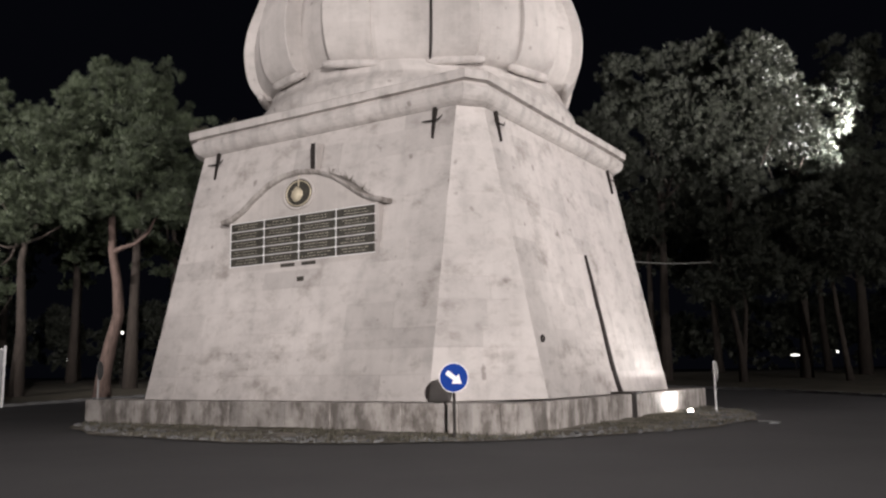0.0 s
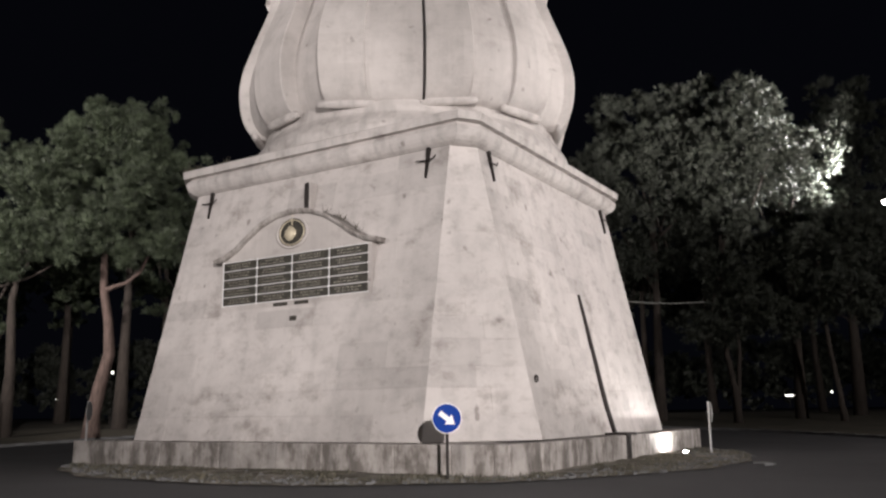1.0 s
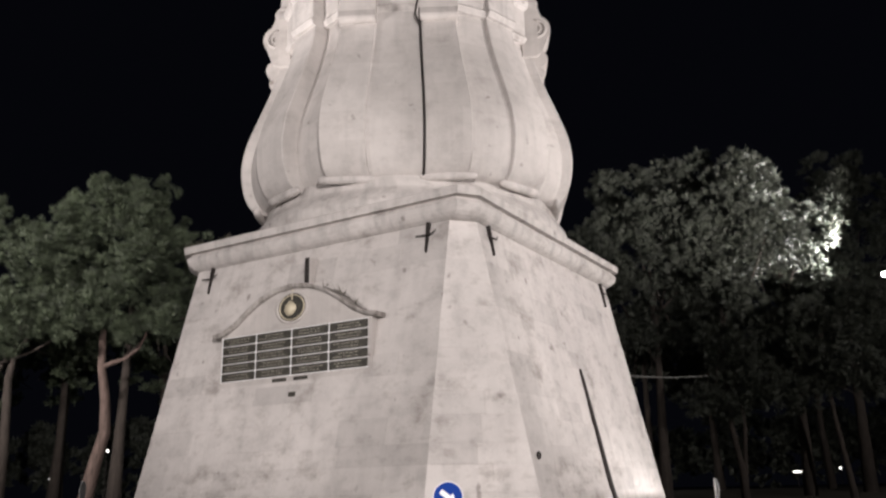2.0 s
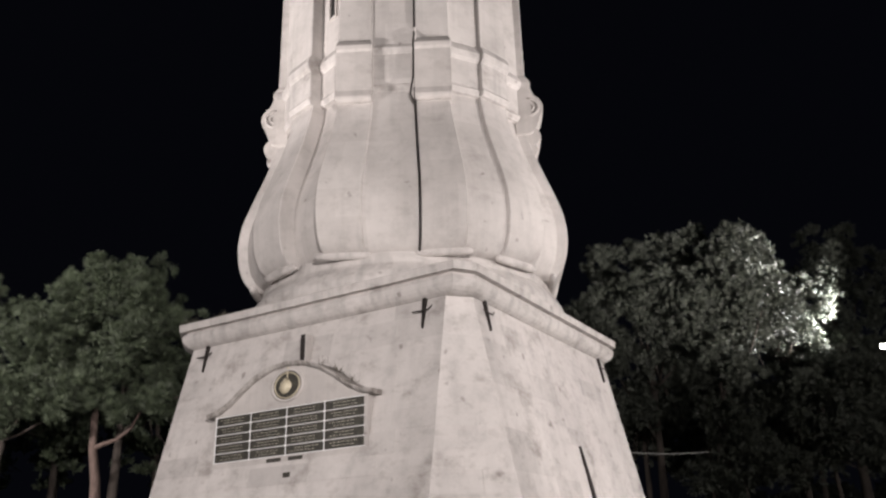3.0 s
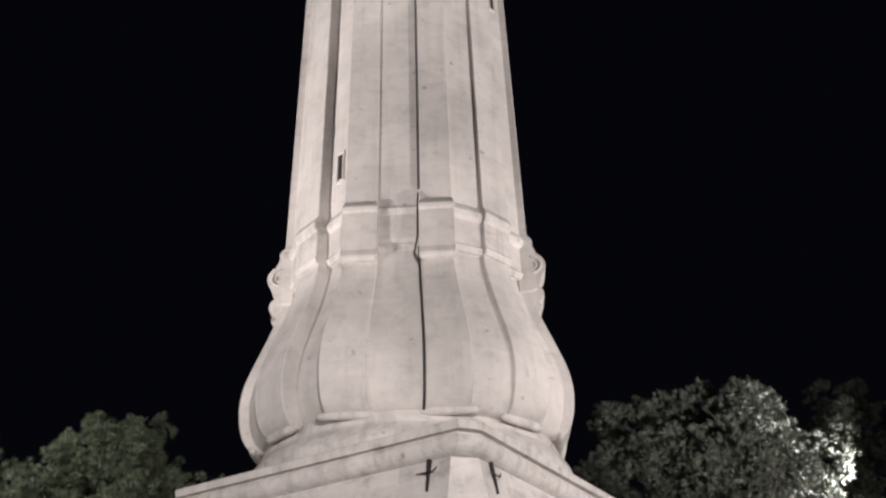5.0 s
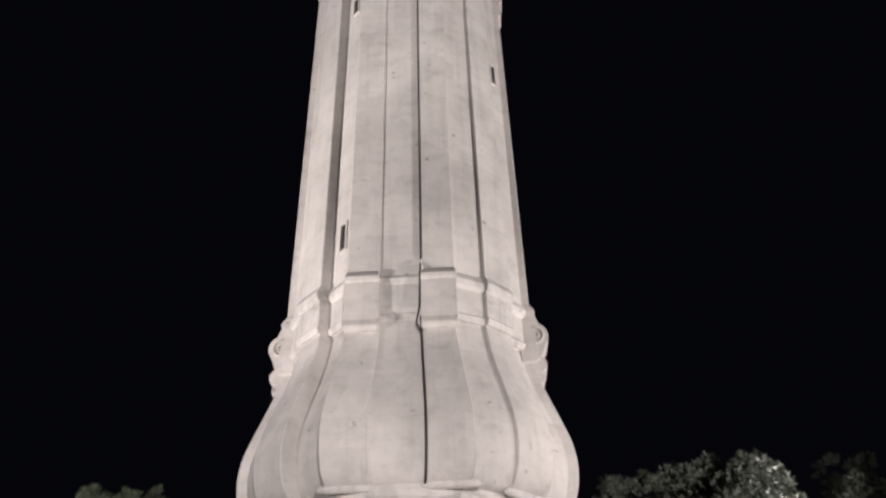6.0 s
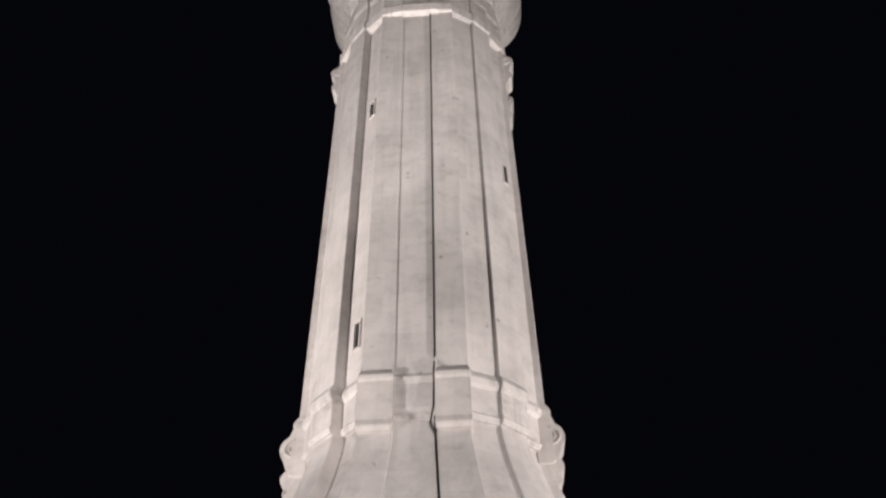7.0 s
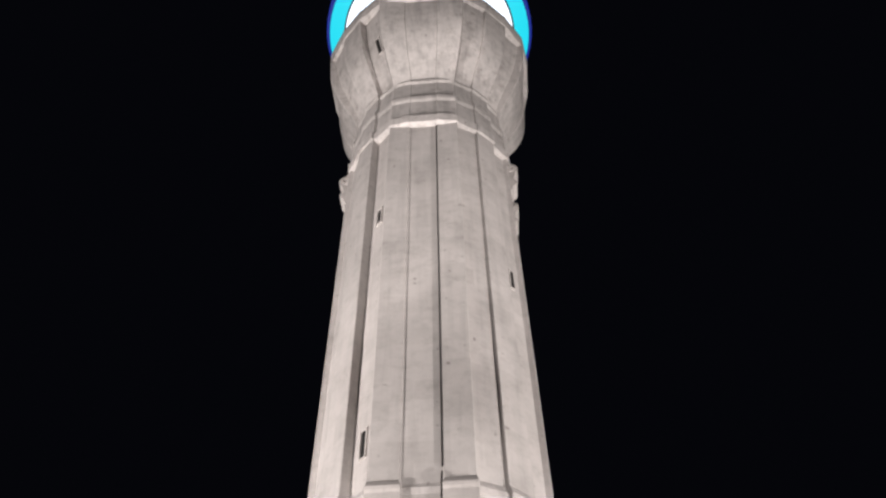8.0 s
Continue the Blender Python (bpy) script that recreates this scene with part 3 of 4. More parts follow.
# hood mould
sect = [(4.7, -0.02), (FRONT + 0.05, -0.03), (FRONT + 0.10, 0.0), (FRONT + 0.13, 0.05), (FRONT + 0.13, 0.09), (4.7, 0.12)]
v, f = [], []
for i, (y_, z) in enumerate(HOOD):
    v += [(x_, y_, z + dz) for x_, dz in sect]
m_ = len(sect)
for i in range(len(HOOD) - 1):
    f += [(i * m_ + j, (i + 1) * m_ + j, (i + 1) * m_ + (j + 1) % m_, i * m_ + (j + 1) % m_) for j in range(m_)]
f += [tuple(range(m_))[::-1], tuple(range((len(HOOD) - 1) * m_, len(HOOD) * m_))]
piece("hood_mould", v, f, PLINTH, panel, "weathered curved hood moulding")
# bronze tablets, five rows by four columns, with pale lines of unreadable lettering
rng = random.Random(3)
cols = [(-2.40, -1.22), (-1.18, -0.01), (0.03, 1.20), (1.24, 2.40)]
for c0, c1 in cols:
    for r in range(5):
        z1 = 5.26 - r * 0.234
        z0 = z1 - 0.205
        bm = box(bmesh.new(), FRONT, FRONT + 0.03, c0, c1, z0, z1, 0.012)
        tab = part("tablet", bm, BRONZE, panel, "dark bronze tablet with pale lettering lines")
        bm = bmesh.new()
        for line in range(2):
            zc = z1 - 0.07 - 0.075 * line
            y_ = c0 + rng.uniform(0.08, 0.3)
            while y_ < c1 - 0.25:
                w = rng.uniform(0.03, 0.12)
                dz = rng.uniform(-0.006, 0.006)
                box(bm, FRONT + 0.03, FRONT + 0.034, y_, y_ + w, zc + dz - 0.009, zc + dz + 0.009)
                y_ += w + rng.uniform(0.02, 0.05)
        tagged(part("lettering", bm, GILT, tab), kind="stuff")
for y_ in (-2.43, -1.2, 0.01, 1.22):
    part("joint_strip", box(bmesh.new(), FRONT, FRONT + 0.022, y_ - 0.011, y_ + 0.011, 4.09, 5.29), WHITE, panel, "white joint strip")
for r in range(6):
    part("joint_strip", box(bmesh.new(), FRONT, FRONT + 0.018, -2.42, 2.42, 5.266 - r * 0.234, 5.281 - r * 0.234), WHITE, panel)
# brass rosettes at the crossings
for y_ in (-1.2, 0.01, 1.22):
    for r in range(1, 5):
        bm = bmesh.new()
        bmesh.ops.create_uvsphere(bm, u_segments=10, v_segments=6, radius=0.035)
        bmesh.ops.translate(bm, verts=bm.verts, vec=(FRONT + 0.025, y_, 5.269 - r * 0.234))
        part("rosette", bm, WHITE, panel, "small white stud", True)
for c0, c1 in ((-0.6, -0.13), (0.11, 0.56)):
    part("name_plate", box(bmesh.new(), FRONT, FRONT + 0.03, c0, c1, 3.97, 4.06, 0.01), BRONZE, panel)
# round bronze relief with a pale ring
med = tagged(adopt(new("medallion"), panel), "round dark bronze medallion with gilded relief")
med.matrix_local = pose(FRONT, 0.0, 5.83, 0, 0, 90) @ Matrix.Diagonal((1.14, 1, 0.9, 1))


def ring_disc(r0, r1, depth, segs=40):
    v, f = [], []
    prof = [(r0, 0), (r0, -depth), ((r0 + r1) / 2, -depth * 1.3), (r1, -depth), (r1, 0)]
    for s in range(segs):
        a = 2 * math.pi * s / segs
        v += [(r * math.cos(a), y_, r * math.sin(a)) for r, y_ in prof]
    m = len(prof)
    for s in range(segs):
        t = (s + 1) % segs
        f += [(s * m + j, t * m + j, t * m + j + 1, s * m + j + 1) for j in range(m - 1)]
    return v, f


v, f = ring_disc(0.40, 0.47, 0.05)
piece("rim", v, f, SHAFT, med, "pale stone rim", None, True)
part("field", disc(bmesh.new(), 0.41, -0.035, 0.0), BRONZE, med)
BRASS = mat("worn_brass", (0.55, 0.49, 0.36), 0.45, 0.25)
bm = bmesh.new()
bmesh.ops.create_icosphere(bm, subdivisions=3, radius=1)
for q in bm.verts:
    n_ = 1 + 0.25 * noise.noise(q.co * 2.2)
    q.co = Vector((-0.05 + q.co.x * 0.17 * n_, -0.03 + q.co.y * 0.07, -0.02 + q.co.z * 0.21 * n_))
part("relief", bm, BRASS, med, "worn shining relief", True)
v, f = ring_disc(0.34, 0.37, 0.045)
piece("inner_ring", v, f, BRASS, med, "", None, True)
part("hanging_bar", box(bmesh.new(), -0.015, 0.015, -0.05, 0.02, 0.2, 0.5), BRASS, med)
# plumb bar above the hood, its lit face put in as a pale strip, and a small plate below
bm = box(bmesh.new(), 4.7, 5.12, 0.05, 0.21, 6.4, 7.22, 0.01)
part("upright_bar", bm, IRON, panel, "dark upright bar above the hood")
part("upright_cover", box(bmesh.new(), 4.7, 5.13, 0.213, 0.25, 6.4, 7.22, 0.005), SHAFT, panel)
part("small_plate", box(bmesh.new(), half(3.64) - 0.05, half(3.64) + 0.03, 0.02, 0.24, 3.56, 3.68, 0.01), BRONZE, panel)

# drain hole and dark pipe mouth
v, f = ring_disc(0.05, 0.09, 0.03, 16)
ob = piece("drain_rim", v, f, IRON, tower)
ob.matrix_local = pose(0, 0, 0, 0, 0, 270) @ pose(half(1.99) + 0.01, -3.74, 1.99, 0, 0, 90)

# ---------------------------------------------------------------- lit gallery at the top


def hoop(r0, r1, z0, z1, segs=64):
    v, f = [], []
    for s in range(segs):
        a = 2 * math.pi * s / segs
        c_, s_ = math.cos(a), math.sin(a)
        v += [(r0 * c_, r0 * s_, z0), (r1 * c_, r1 * s_, z0), (r1 * c_, r1 * s_, z1), (r0 * c_, r0 * s_, z1)]
    for s in range(segs):
        t = (s + 1) % segs
        f += [(s * 4 + j, t * 4 + j, t * 4 + (j + 1) % 4, s * 4 + (j + 1) % 4) for j in range(4)]
    return v, f


gallery = tagged(adopt(new("gallery"), tower), "glowing cyan gallery round a white lantern")
gallery.matrix_local = pose(0, 0, 1.5)
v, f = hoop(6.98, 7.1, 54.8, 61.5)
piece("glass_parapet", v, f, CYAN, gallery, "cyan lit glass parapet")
# both soffits glow themselves in place of light falling on them
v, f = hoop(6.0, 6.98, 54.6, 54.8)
piece("soffit", v, f, CYAN, gallery, "gallery soffit with its cyan light as own glow")
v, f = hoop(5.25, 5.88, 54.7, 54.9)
piece("inner_soffit", v, f, HALL, gallery, "inner soffit with its white light as own glow")
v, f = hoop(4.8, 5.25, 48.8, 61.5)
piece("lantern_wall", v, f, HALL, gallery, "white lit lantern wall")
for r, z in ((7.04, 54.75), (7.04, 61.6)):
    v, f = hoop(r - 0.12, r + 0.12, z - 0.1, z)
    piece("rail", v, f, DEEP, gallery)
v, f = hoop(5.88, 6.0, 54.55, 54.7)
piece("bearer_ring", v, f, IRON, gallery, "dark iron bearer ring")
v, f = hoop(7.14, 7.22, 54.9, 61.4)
piece("outer_rim", v, f, DEEP, gallery, "deep blue hoop for the glow's outer fringe")
v, f = hoop(0.1, 7.3, 61.6, 61.8)
piece("roof", v, f, SHAFT, gallery)

# ---------------------------------------------------------------- small street furniture
spot = thing("ground_floodlight", pose(6.92, 23.92, 0.03), "small lit ground floodlight beside the plinth", "floodlight")
bm = bmesh.new()
bmesh.ops.create_cone(bm, cap_ends=True, segments=20, radius1=0.15, radius2=0.13, depth=0.1)
part("housing", bm, IRON, spot)
bm = bmesh.new()
bmesh.ops.create_uvsphere(bm, u_segments=16, v_segments=8, radius=1)
bmesh.ops.transform(bm, matrix=Matrix.Translation((0, 0, 0.05)) @ Matrix.Diagonal((0.07, 0.07, 0.045, 1)), verts=bm.verts)
part("lens", bm, LENS, spot, "lit glass lens", True)


def side_sign(x, y, z, h, yaw, label):
    """A round sign on a thin post, turned away from the road."""
    s_ = thing("traffic_sign", pose(x, y, z, 0, 0, yaw), label, "traffic sign", "signs round the island")
    v, f = tube([(0, 0, -0.2), (0, 0, h)], [0.03, 0.03], 10)
    piece("post", v, f, STEEL, s_)
    bm = disc(bmesh.new(), 0.29, -0.05, -0.035)
    bmesh.ops.translate(bm, verts=bm.verts, vec=(0, 0, h - 0.3))
    part("plate", bm, STEEL, s_, "grey sheet-metal plate")
    part("clamp", box(bmesh.new(), -0.06, 0.06, -0.036, 0.036, h - 0.32, h - 0.28, 0.004), STEEL, s_)


side_sign(7.72, 24.15, 0.05, 1.42, 84, "round sign plate turned edge-on beside the plinth")
side_sign(-10.73, 26.1, 0.0, 1.75, 95, "grey round sign plate near the pine trees")

board = thing("notice_board", pose(-18.35, 33.0, 0.0, 0, 0, 18), "white notice board in a grey metal frame", "notice board")
for x_ in (-0.95, 0.95):
    part("post", box(bmesh.new(), x_ - 0.05, x_ + 0.05, -0.05, 0.05, -0.1, 2.55, 0.01), STEEL, board)
part("panel", box(bmesh.new(), -0.88, 0.88, -0.02, 0.02, 0.35, 2.35, 0.005), PAPER, board, "pale printed panel")
part("top_rail", box(bmesh.new(), -0.95, 0.95, -0.04, 0.04, 2.36, 2.44, 0.01), STEEL, board)
part("bottom_rail", box(bmesh.new(), -0.95, 0.95, -0.04, 0.04, 0.26, 0.34, 0.01), STEEL, board)


# dark service duct up the middle of the wall that faces the ground floodlight
duct = tagged(adopt(new("service_duct"), tower), "black tapering service duct on the wall")
duct.matrix_local = pose(0, 0, 0, 0, 0, 270)   # local x: out of the wall; local y: along it


def strip(rows, thick):
    """A flat tapering strip: rows of (out, along, height, half width)."""
    v, f = [], []
    for o, y_, z, w in rows:
        v += [(o - 0.1, y_ - w, z), (o + thick, y_ - w * 0.8, z), (o + thick, y_ + w * 0.8, z), (o - 0.1, y_ + w, z)]
    for i in range(len(rows) - 1):
        f += [(i * 4 + j, i * 4 + (j + 1) % 4, i * 4 + 4 + (j + 1) % 4, i * 4 + 4 + j) for j in range(4)]
    f += [(3, 2, 1, 0), tuple(range(len(rows) * 4 - 4, len(rows) * 4))]
    return v, f


LINE = glide([(0.62, 0.42, 0.12), (0.9, 0.3, 0.11), (1.6, 0.2, 0.10), (2.6, 0.17, 0.085), (3.4, 0.14, 0.07), (4.0, 0.12, 0.05), (4.38, 0.09, 0.02)], 3)
v, f = strip([(half(z), y_, z, w) for z, y_, w in LINE], 0.07)
piece("wall_run", v, f, IRON, duct)
part("ledge_run", box(bmesh.new(), A0 - 0.02, AP + 0.03, -0.28, 0.5, Z0 - 0.02, Z0 + 0.05, 0.015), IRON, duct)
part("plinth_run", box(bmesh.new(), AP - 0.1, AP + 0.05, -0.32, -0.02, 0.0, Z0 + 0.05, 0.015), IRON, duct)

# unseen lamp poles and ground floodlight boxes, added behind the off-view lights
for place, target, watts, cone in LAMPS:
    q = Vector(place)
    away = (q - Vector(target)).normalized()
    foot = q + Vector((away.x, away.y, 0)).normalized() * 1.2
    s_ = thing("street_lamp", pose(foot.x, foot.y, rise(foot.x, foot.y)), "grey steel lamp on a tall pole, unseen, added at an off-view light", "street lamp", "street lamps")
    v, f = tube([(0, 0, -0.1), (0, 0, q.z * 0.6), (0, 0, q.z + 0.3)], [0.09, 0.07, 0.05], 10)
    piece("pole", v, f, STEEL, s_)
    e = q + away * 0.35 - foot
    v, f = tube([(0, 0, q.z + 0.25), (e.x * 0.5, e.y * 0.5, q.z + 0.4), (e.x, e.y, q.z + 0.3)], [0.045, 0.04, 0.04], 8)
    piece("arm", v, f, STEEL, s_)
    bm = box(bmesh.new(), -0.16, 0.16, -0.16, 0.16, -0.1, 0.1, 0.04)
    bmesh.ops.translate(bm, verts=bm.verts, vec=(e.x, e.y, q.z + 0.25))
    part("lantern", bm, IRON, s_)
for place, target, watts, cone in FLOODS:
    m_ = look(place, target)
    s_ = thing("floodlight", m_, "unseen black floodlight box on a ground bracket, added at an off-view light", "floodlight", "ground floodlights")
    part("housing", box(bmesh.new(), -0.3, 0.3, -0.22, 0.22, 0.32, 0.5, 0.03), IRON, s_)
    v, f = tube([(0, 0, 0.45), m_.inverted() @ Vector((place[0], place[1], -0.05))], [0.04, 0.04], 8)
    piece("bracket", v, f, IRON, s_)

# tall lamp at the edge of the wood
tall = thing("street_lamp", pose(25.9, 45.6, rise(26, 45)), "tall street lamp with a bright white lantern", "street lamp")
v, f = tube([(0, 0, -0.2), (0, 0, 6), (0, 0, 12.0)], [0.12, 0.09, 0.06], 12)
piece("pole", v, f, STEEL, tall)
v, f = tube([(0, 0, 11.9), (-0.2, -0.1, 12.1), (-0.5, -0.3, 12.1)], [0.05, 0.05, 0.05], 8)
piece("arm", v, f, STEEL, tall)
part("lantern", box(bmesh.new(), -0.75, -0.35, -0.5, -0.1, 12.05, 12.2, 0.03), IRON, tall)
bm = bmesh.new()
bmesh.ops.create_uvsphere(bm, u_segments=16, v_segments=8, radius=0.2)
bmesh.ops.translate(bm, verts=bm.verts, vec=(-0.55, -0.3, 12.0))
part("globe", bm, LENS, tall, "glowing glass bowl", True)

# short pale cord lying by the verge
v, f = tube([(7.25, 19.7, 0.03), (7.5, 19.5, 0.03), (7.55, 19.2, 0.03), (7.4, 18.95, 0.03), (7.2, 18.9, 0.03)], [0.025] * 5, 6)
tagged(piece("cord", v, f, PAPER, None, "", None, True), "short pale cord lying on the asphalt edge", "cord")

# far lights among the trunks
for x, y, z, w, h in ((29.2, 70, 2.2, 0.4, 0.08), (33.7, 72, 2.45, 0.08, 0.1), (-19.25, 50, 3.78, 0.06, 0.09), (-24.2, 54, 2.35, 0.06, 0.08), (13.9, 75, 3.2, 0.12, 0.12)):
    s_ = thing("far_lamp", pose(x, y, rise(x, y)), "distant lit lamp on a thin pole in the wood", "lamp", "far lamps")
    v, f = tube([(0, 0, -0.2), (0, 0, z - rise(x, y))], [0.04, 0.03], 6)
    piece("pole", v, f, IRON, s_)
    bm = bmesh.new()
    bmesh.ops.create_uvsphere(bm, u_segments=12, v_segments=8, radius=1)
    bmesh.ops.transform(bm, matrix=Matrix.Translation((0, 0, z - rise(x, y) + h)) @ Matrix.Diagonal((w, 0.15, h, 1)), verts=bm.verts)
    part("glass", bm, FAR_LIGHT, s_, "lit glass", True)

# slack cable from the tower's side into the trees
pts = [(9.2 + 4.4 * k / 12, 40 + 2 * k / 12, 6.42 - 0.08 * math.sin(math.pi * k / 12) + 0.18 * k / 12) for k in range(13)]
pts = [(3.6, 29.5, 6.9)] + pts
v, f = tube(pts, [0.03] * len(pts), 6)
tagged(piece("overhead_cable", v, f, CABLE), "pale slack overhead cable running to the trees", "cable")

# ---------------------------------------------------------------- trees


def tufts(lobes, count, length, width, blades, seed, droop=0.0, inner=0.6, lift=0.6, upright=False):
    """A crown: bunches of narrow leaves set over the lobes (x, y, z, rx, ry, rz)."""
    g = np.random.default_rng(seed)
    # split each lobe into smaller clumps, with gaps between them
    small = []
    for x, y, z, rx, ry, rz in lobes:
        for i in range(8 if upright else 9):
            q = g.normal(size=3)
            q /= np.linalg.norm(q)
            k = g.uniform(0.45, 1.0)
            m_ = g.uniform(0.2, 0.32) if upright else g.uniform(0.24, 0.4)
            tall_ = 1.9 if upright else 1.25
            small.append((x + q[0] * rx * k, y + q[1] * ry * k, z + q[2] * rz * k + lift, rx * m_, ry * m_, max(0.5, rz * m_ * tall_)))
    lobes = np.array(small)
    area = lobes[:, 3] * lobes[:, 5]
    per = 14
    bunch = count // per
    pick = g.choice(len(lobes), bunch, p=area / area.sum())
    L = lobes[pick]
    d = g.normal(size=(bunch, 3))
    d[:, 2] = d[:, 2] * 0.9 + 0.2
    d /= np.linalg.norm(d, axis=1)[:, None]
    rad = inner + (1.1 - inner) * g.random(bunch) ** 0.4 + 0.1 * g.normal(size=bunch)
    heart = L[:, :3] + d * L[:, 3:6] * rad[:, None]
    size = length * (0.8 if upright else 1.0) * g.uniform(0.6, 1.5, bunch)
    # sprays over a dome round each heart, opening upwards
    e = g.normal(size=(bunch, per, 3))
    e /= np.linalg.norm(e, axis=2)[:, :, None]
    e = e + np.array([0, 0, (1.3 if upright else 0.9) - droop]) + 0.35 * d[:, None, :]
    e /= np.linalg.norm(e, axis=2)[:, :, None]
    c = (heart[:, None, :] + e * (size[:, None, None] * np.array([1, 1, 1.5 if upright else 0.9]) * g.uniform(0.35, 1.0, (bunch, per, 1)))).reshape(-1, 3)
    axis = e.reshape(-1, 3)
    n_ = len(c) * blades
    cc = np.repeat(c, blades, 0)
    ax = np.repeat(axis, blades, 0) + g.normal(size=(n_, 3)) * 0.45
    ax /= np.linalg.norm(ax, axis=1)[:, None]
    side = np.cross(ax, g.normal(size=(n_, 3)))
    side /= np.linalg.norm(side, axis=1)[:, None]
    ln = length * g.uniform(0.5, 1.1, n_)[:, None]
    wd = width * g.uniform(0.7, 1.3, n_)[:, None]
    root = cc - ax * ln * 0.15
    return np.stack([root - side * wd * 0.35, root + ax * ln * 0.5 + side * wd * 0.9, root + ax * ln, root + ax * ln * 0.45 - side * wd * 0.9], 1).reshape(-1, 3)


def leaf_mesh(name, v, material):
    me = bpy.data.meshes.new(name)
    n_ = len(v) // 4
    me.vertices.add(len(v))
    me.vertices.foreach_set("co", v.astype(np.float32).ravel())
    me.loops.add(n_ * 4)
    me.loops.foreach_set("vertex_index", np.arange(n_ * 4, dtype=np.int32))
    me.polygons.add(n_)
    me.polygons.foreach_set("loop_start", np.arange(0, n_ * 4, 4, dtype=np.int32))
    me.polygons.foreach_set("loop_total", np.full(n_, 4, dtype=np.int32))
    me.materials.append(material)
    me.update(calc_edges=True)
    me.validate()
    return me


def tree(x, y, trunk, radius, lobes, count, leaf, label, seed, length=0.5, width=0.05, blades=10, droop=0.0, limbs=8, group="trees", bark=None):
    """A tree at (x, y): trunk points and crown lobes are given relative to its foot."""
    z = rise(x, y)
    t = thing("tree", pose(x, y, z), label, "tree", group)
    radii = [radius * (1 - 0.6 * i / (len(trunk) - 1)) for i in range(len(trunk))]
    radii[0] *= 1.25
    v, f = tube(trunk, radii, 10)
    bark = bark or SHADED_BARK
    piece("trunk", v, f, bark, t, "", None, True)
    g = random.Random(seed)
    top = Vector(trunk[-1])
    low = Vector(trunk[-2])
    for i in range(limbs):
        lo = lobes[i % len(lobes)]
        s_ = low.lerp(top, g.uniform(0.0, 1.0))
        e = Vector(lo[:3]) + Vector((g.uniform(-0.5, 0.5) * lo[3], g.uniform(-0.5, 0.5) * lo[4], g.uniform(-0.6, 0.1) * lo[5]))
        m_ = s_.lerp(e, 0.5) + Vector((g.uniform(-0.3, 0.3), g.uniform(-0.3, 0.3), -0.12 * (e - s_).length))
        v, f = tube([s_, m_, e], [radius * 0.34, radius * 0.22, radius * 0.08], 6)
        piece("limb", v, f, bark, t, "", None, True)
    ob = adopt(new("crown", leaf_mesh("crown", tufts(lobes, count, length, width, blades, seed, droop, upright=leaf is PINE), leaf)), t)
    return t


PINE_LABEL = "umbrella pine with a bare crooked trunk and dense needles"
# near pine with the bent trunk
near_pine = tree(-15.45, 38.0, [(0, 0, -0.2), (0.05, 0, 1.0), (0.3, 0, 2.4), (0.62, 0, 3.8), (0.5, 0, 5.2), (0.2, 0, 6.7), (0.1, 0, 8.6)], 0.36,
     [(-0.3, 0, 11.2, 2.6, 2.6, 1.9), (1.6, -0.4, 9.6, 1.9, 2.2, 1.6), (-2.4, 0.2, 10.0, 2.0, 2.2, 1.7), (0.8, -0.4, 13.2, 1.5, 1.6, 1.2), (-1.6, 0.4, 12.8, 1.6, 1.7, 1.3), (2.6, 0.3, 11.4, 1.3, 1.5, 1.5),
      (0.3, -1.2, 8.4, 1.6, 1.5, 0.9), (-3.2, 0, 8.0, 1.6, 1.6, 0.9), (2.9, 0, 7.8, 1.2, 1.4, 0.9), (1.0, -0.8, 7.2, 0.8, 0.9, 0.5), (-1.4, -0.8, 7.6, 1.4, 1.3, 0.7), (1.9, -0.6, 13.0, 1.4, 1.4, 1.2)], 10500, PINE, PINE_LABEL, 1, 0.42, 0.014, 24, limbs=0, bark=BARK)
v, f = tube([(0.2, 0, 6.65), (0.7, -0.1, 6.85), (1.3, -0.2, 7.0), (1.9, -0.2, 7.5), (2.2, -0.2, 8.2)], [0.14, 0.11, 0.09, 0.07, 0.04], 8)
piece("limb", v, f, BARK, near_pine, "", None, True)
tree(-20.6, 40.5, [(0, 0, -0.2), (0.1, 0, 3), (-0.1, 0, 6.5), (0.2, 0, 9)], 0.3,
     [(0, 0, 10.6, 2.5, 2.5, 1.9), (-1.8, 0, 9.2, 2.0, 2.0, 1.5), (1.7, 0, 12.2, 1.8, 1.8, 1.5), (-1.2, 0, 12.8, 2.0, 1.9, 1.4), (1.8, -0.6, 8.6, 1.5, 1.6, 1.0), (-0.5, -1, 7.2, 1.5, 1.4, 0.8), (-2.2, -0.5, 5.6, 1.2, 1.2, 0.6), (-1.8, 0, 4.2, 1.1, 1.2, 0.5)], 4200, PINE, PINE_LABEL, 2, 0.42, 0.014, 24)
tree(-17.2, 46.0, [(0, 0, -0.2), (0.05, 0, 4), (0.1, 0, 8), (0.1, 0, 12)], 0.34,
     [(0, 0, 15.4, 2.4, 2.4, 2.0), (1.9, 0, 14.0, 2.2, 2.0, 1.8), (-2.2, 0, 13.0, 2.1, 2.0, 1.8), (0.6, 0, 16.8, 1.4, 1.4, 1.1), (3.2, 0, 12.6, 1.8, 1.6, 1.6), (3.6, 0, 10.4, 1.6, 1.5, 1.2)], 4400, PINE, "tall dark pine standing behind the others", 3, 0.42, 0.014, 24)
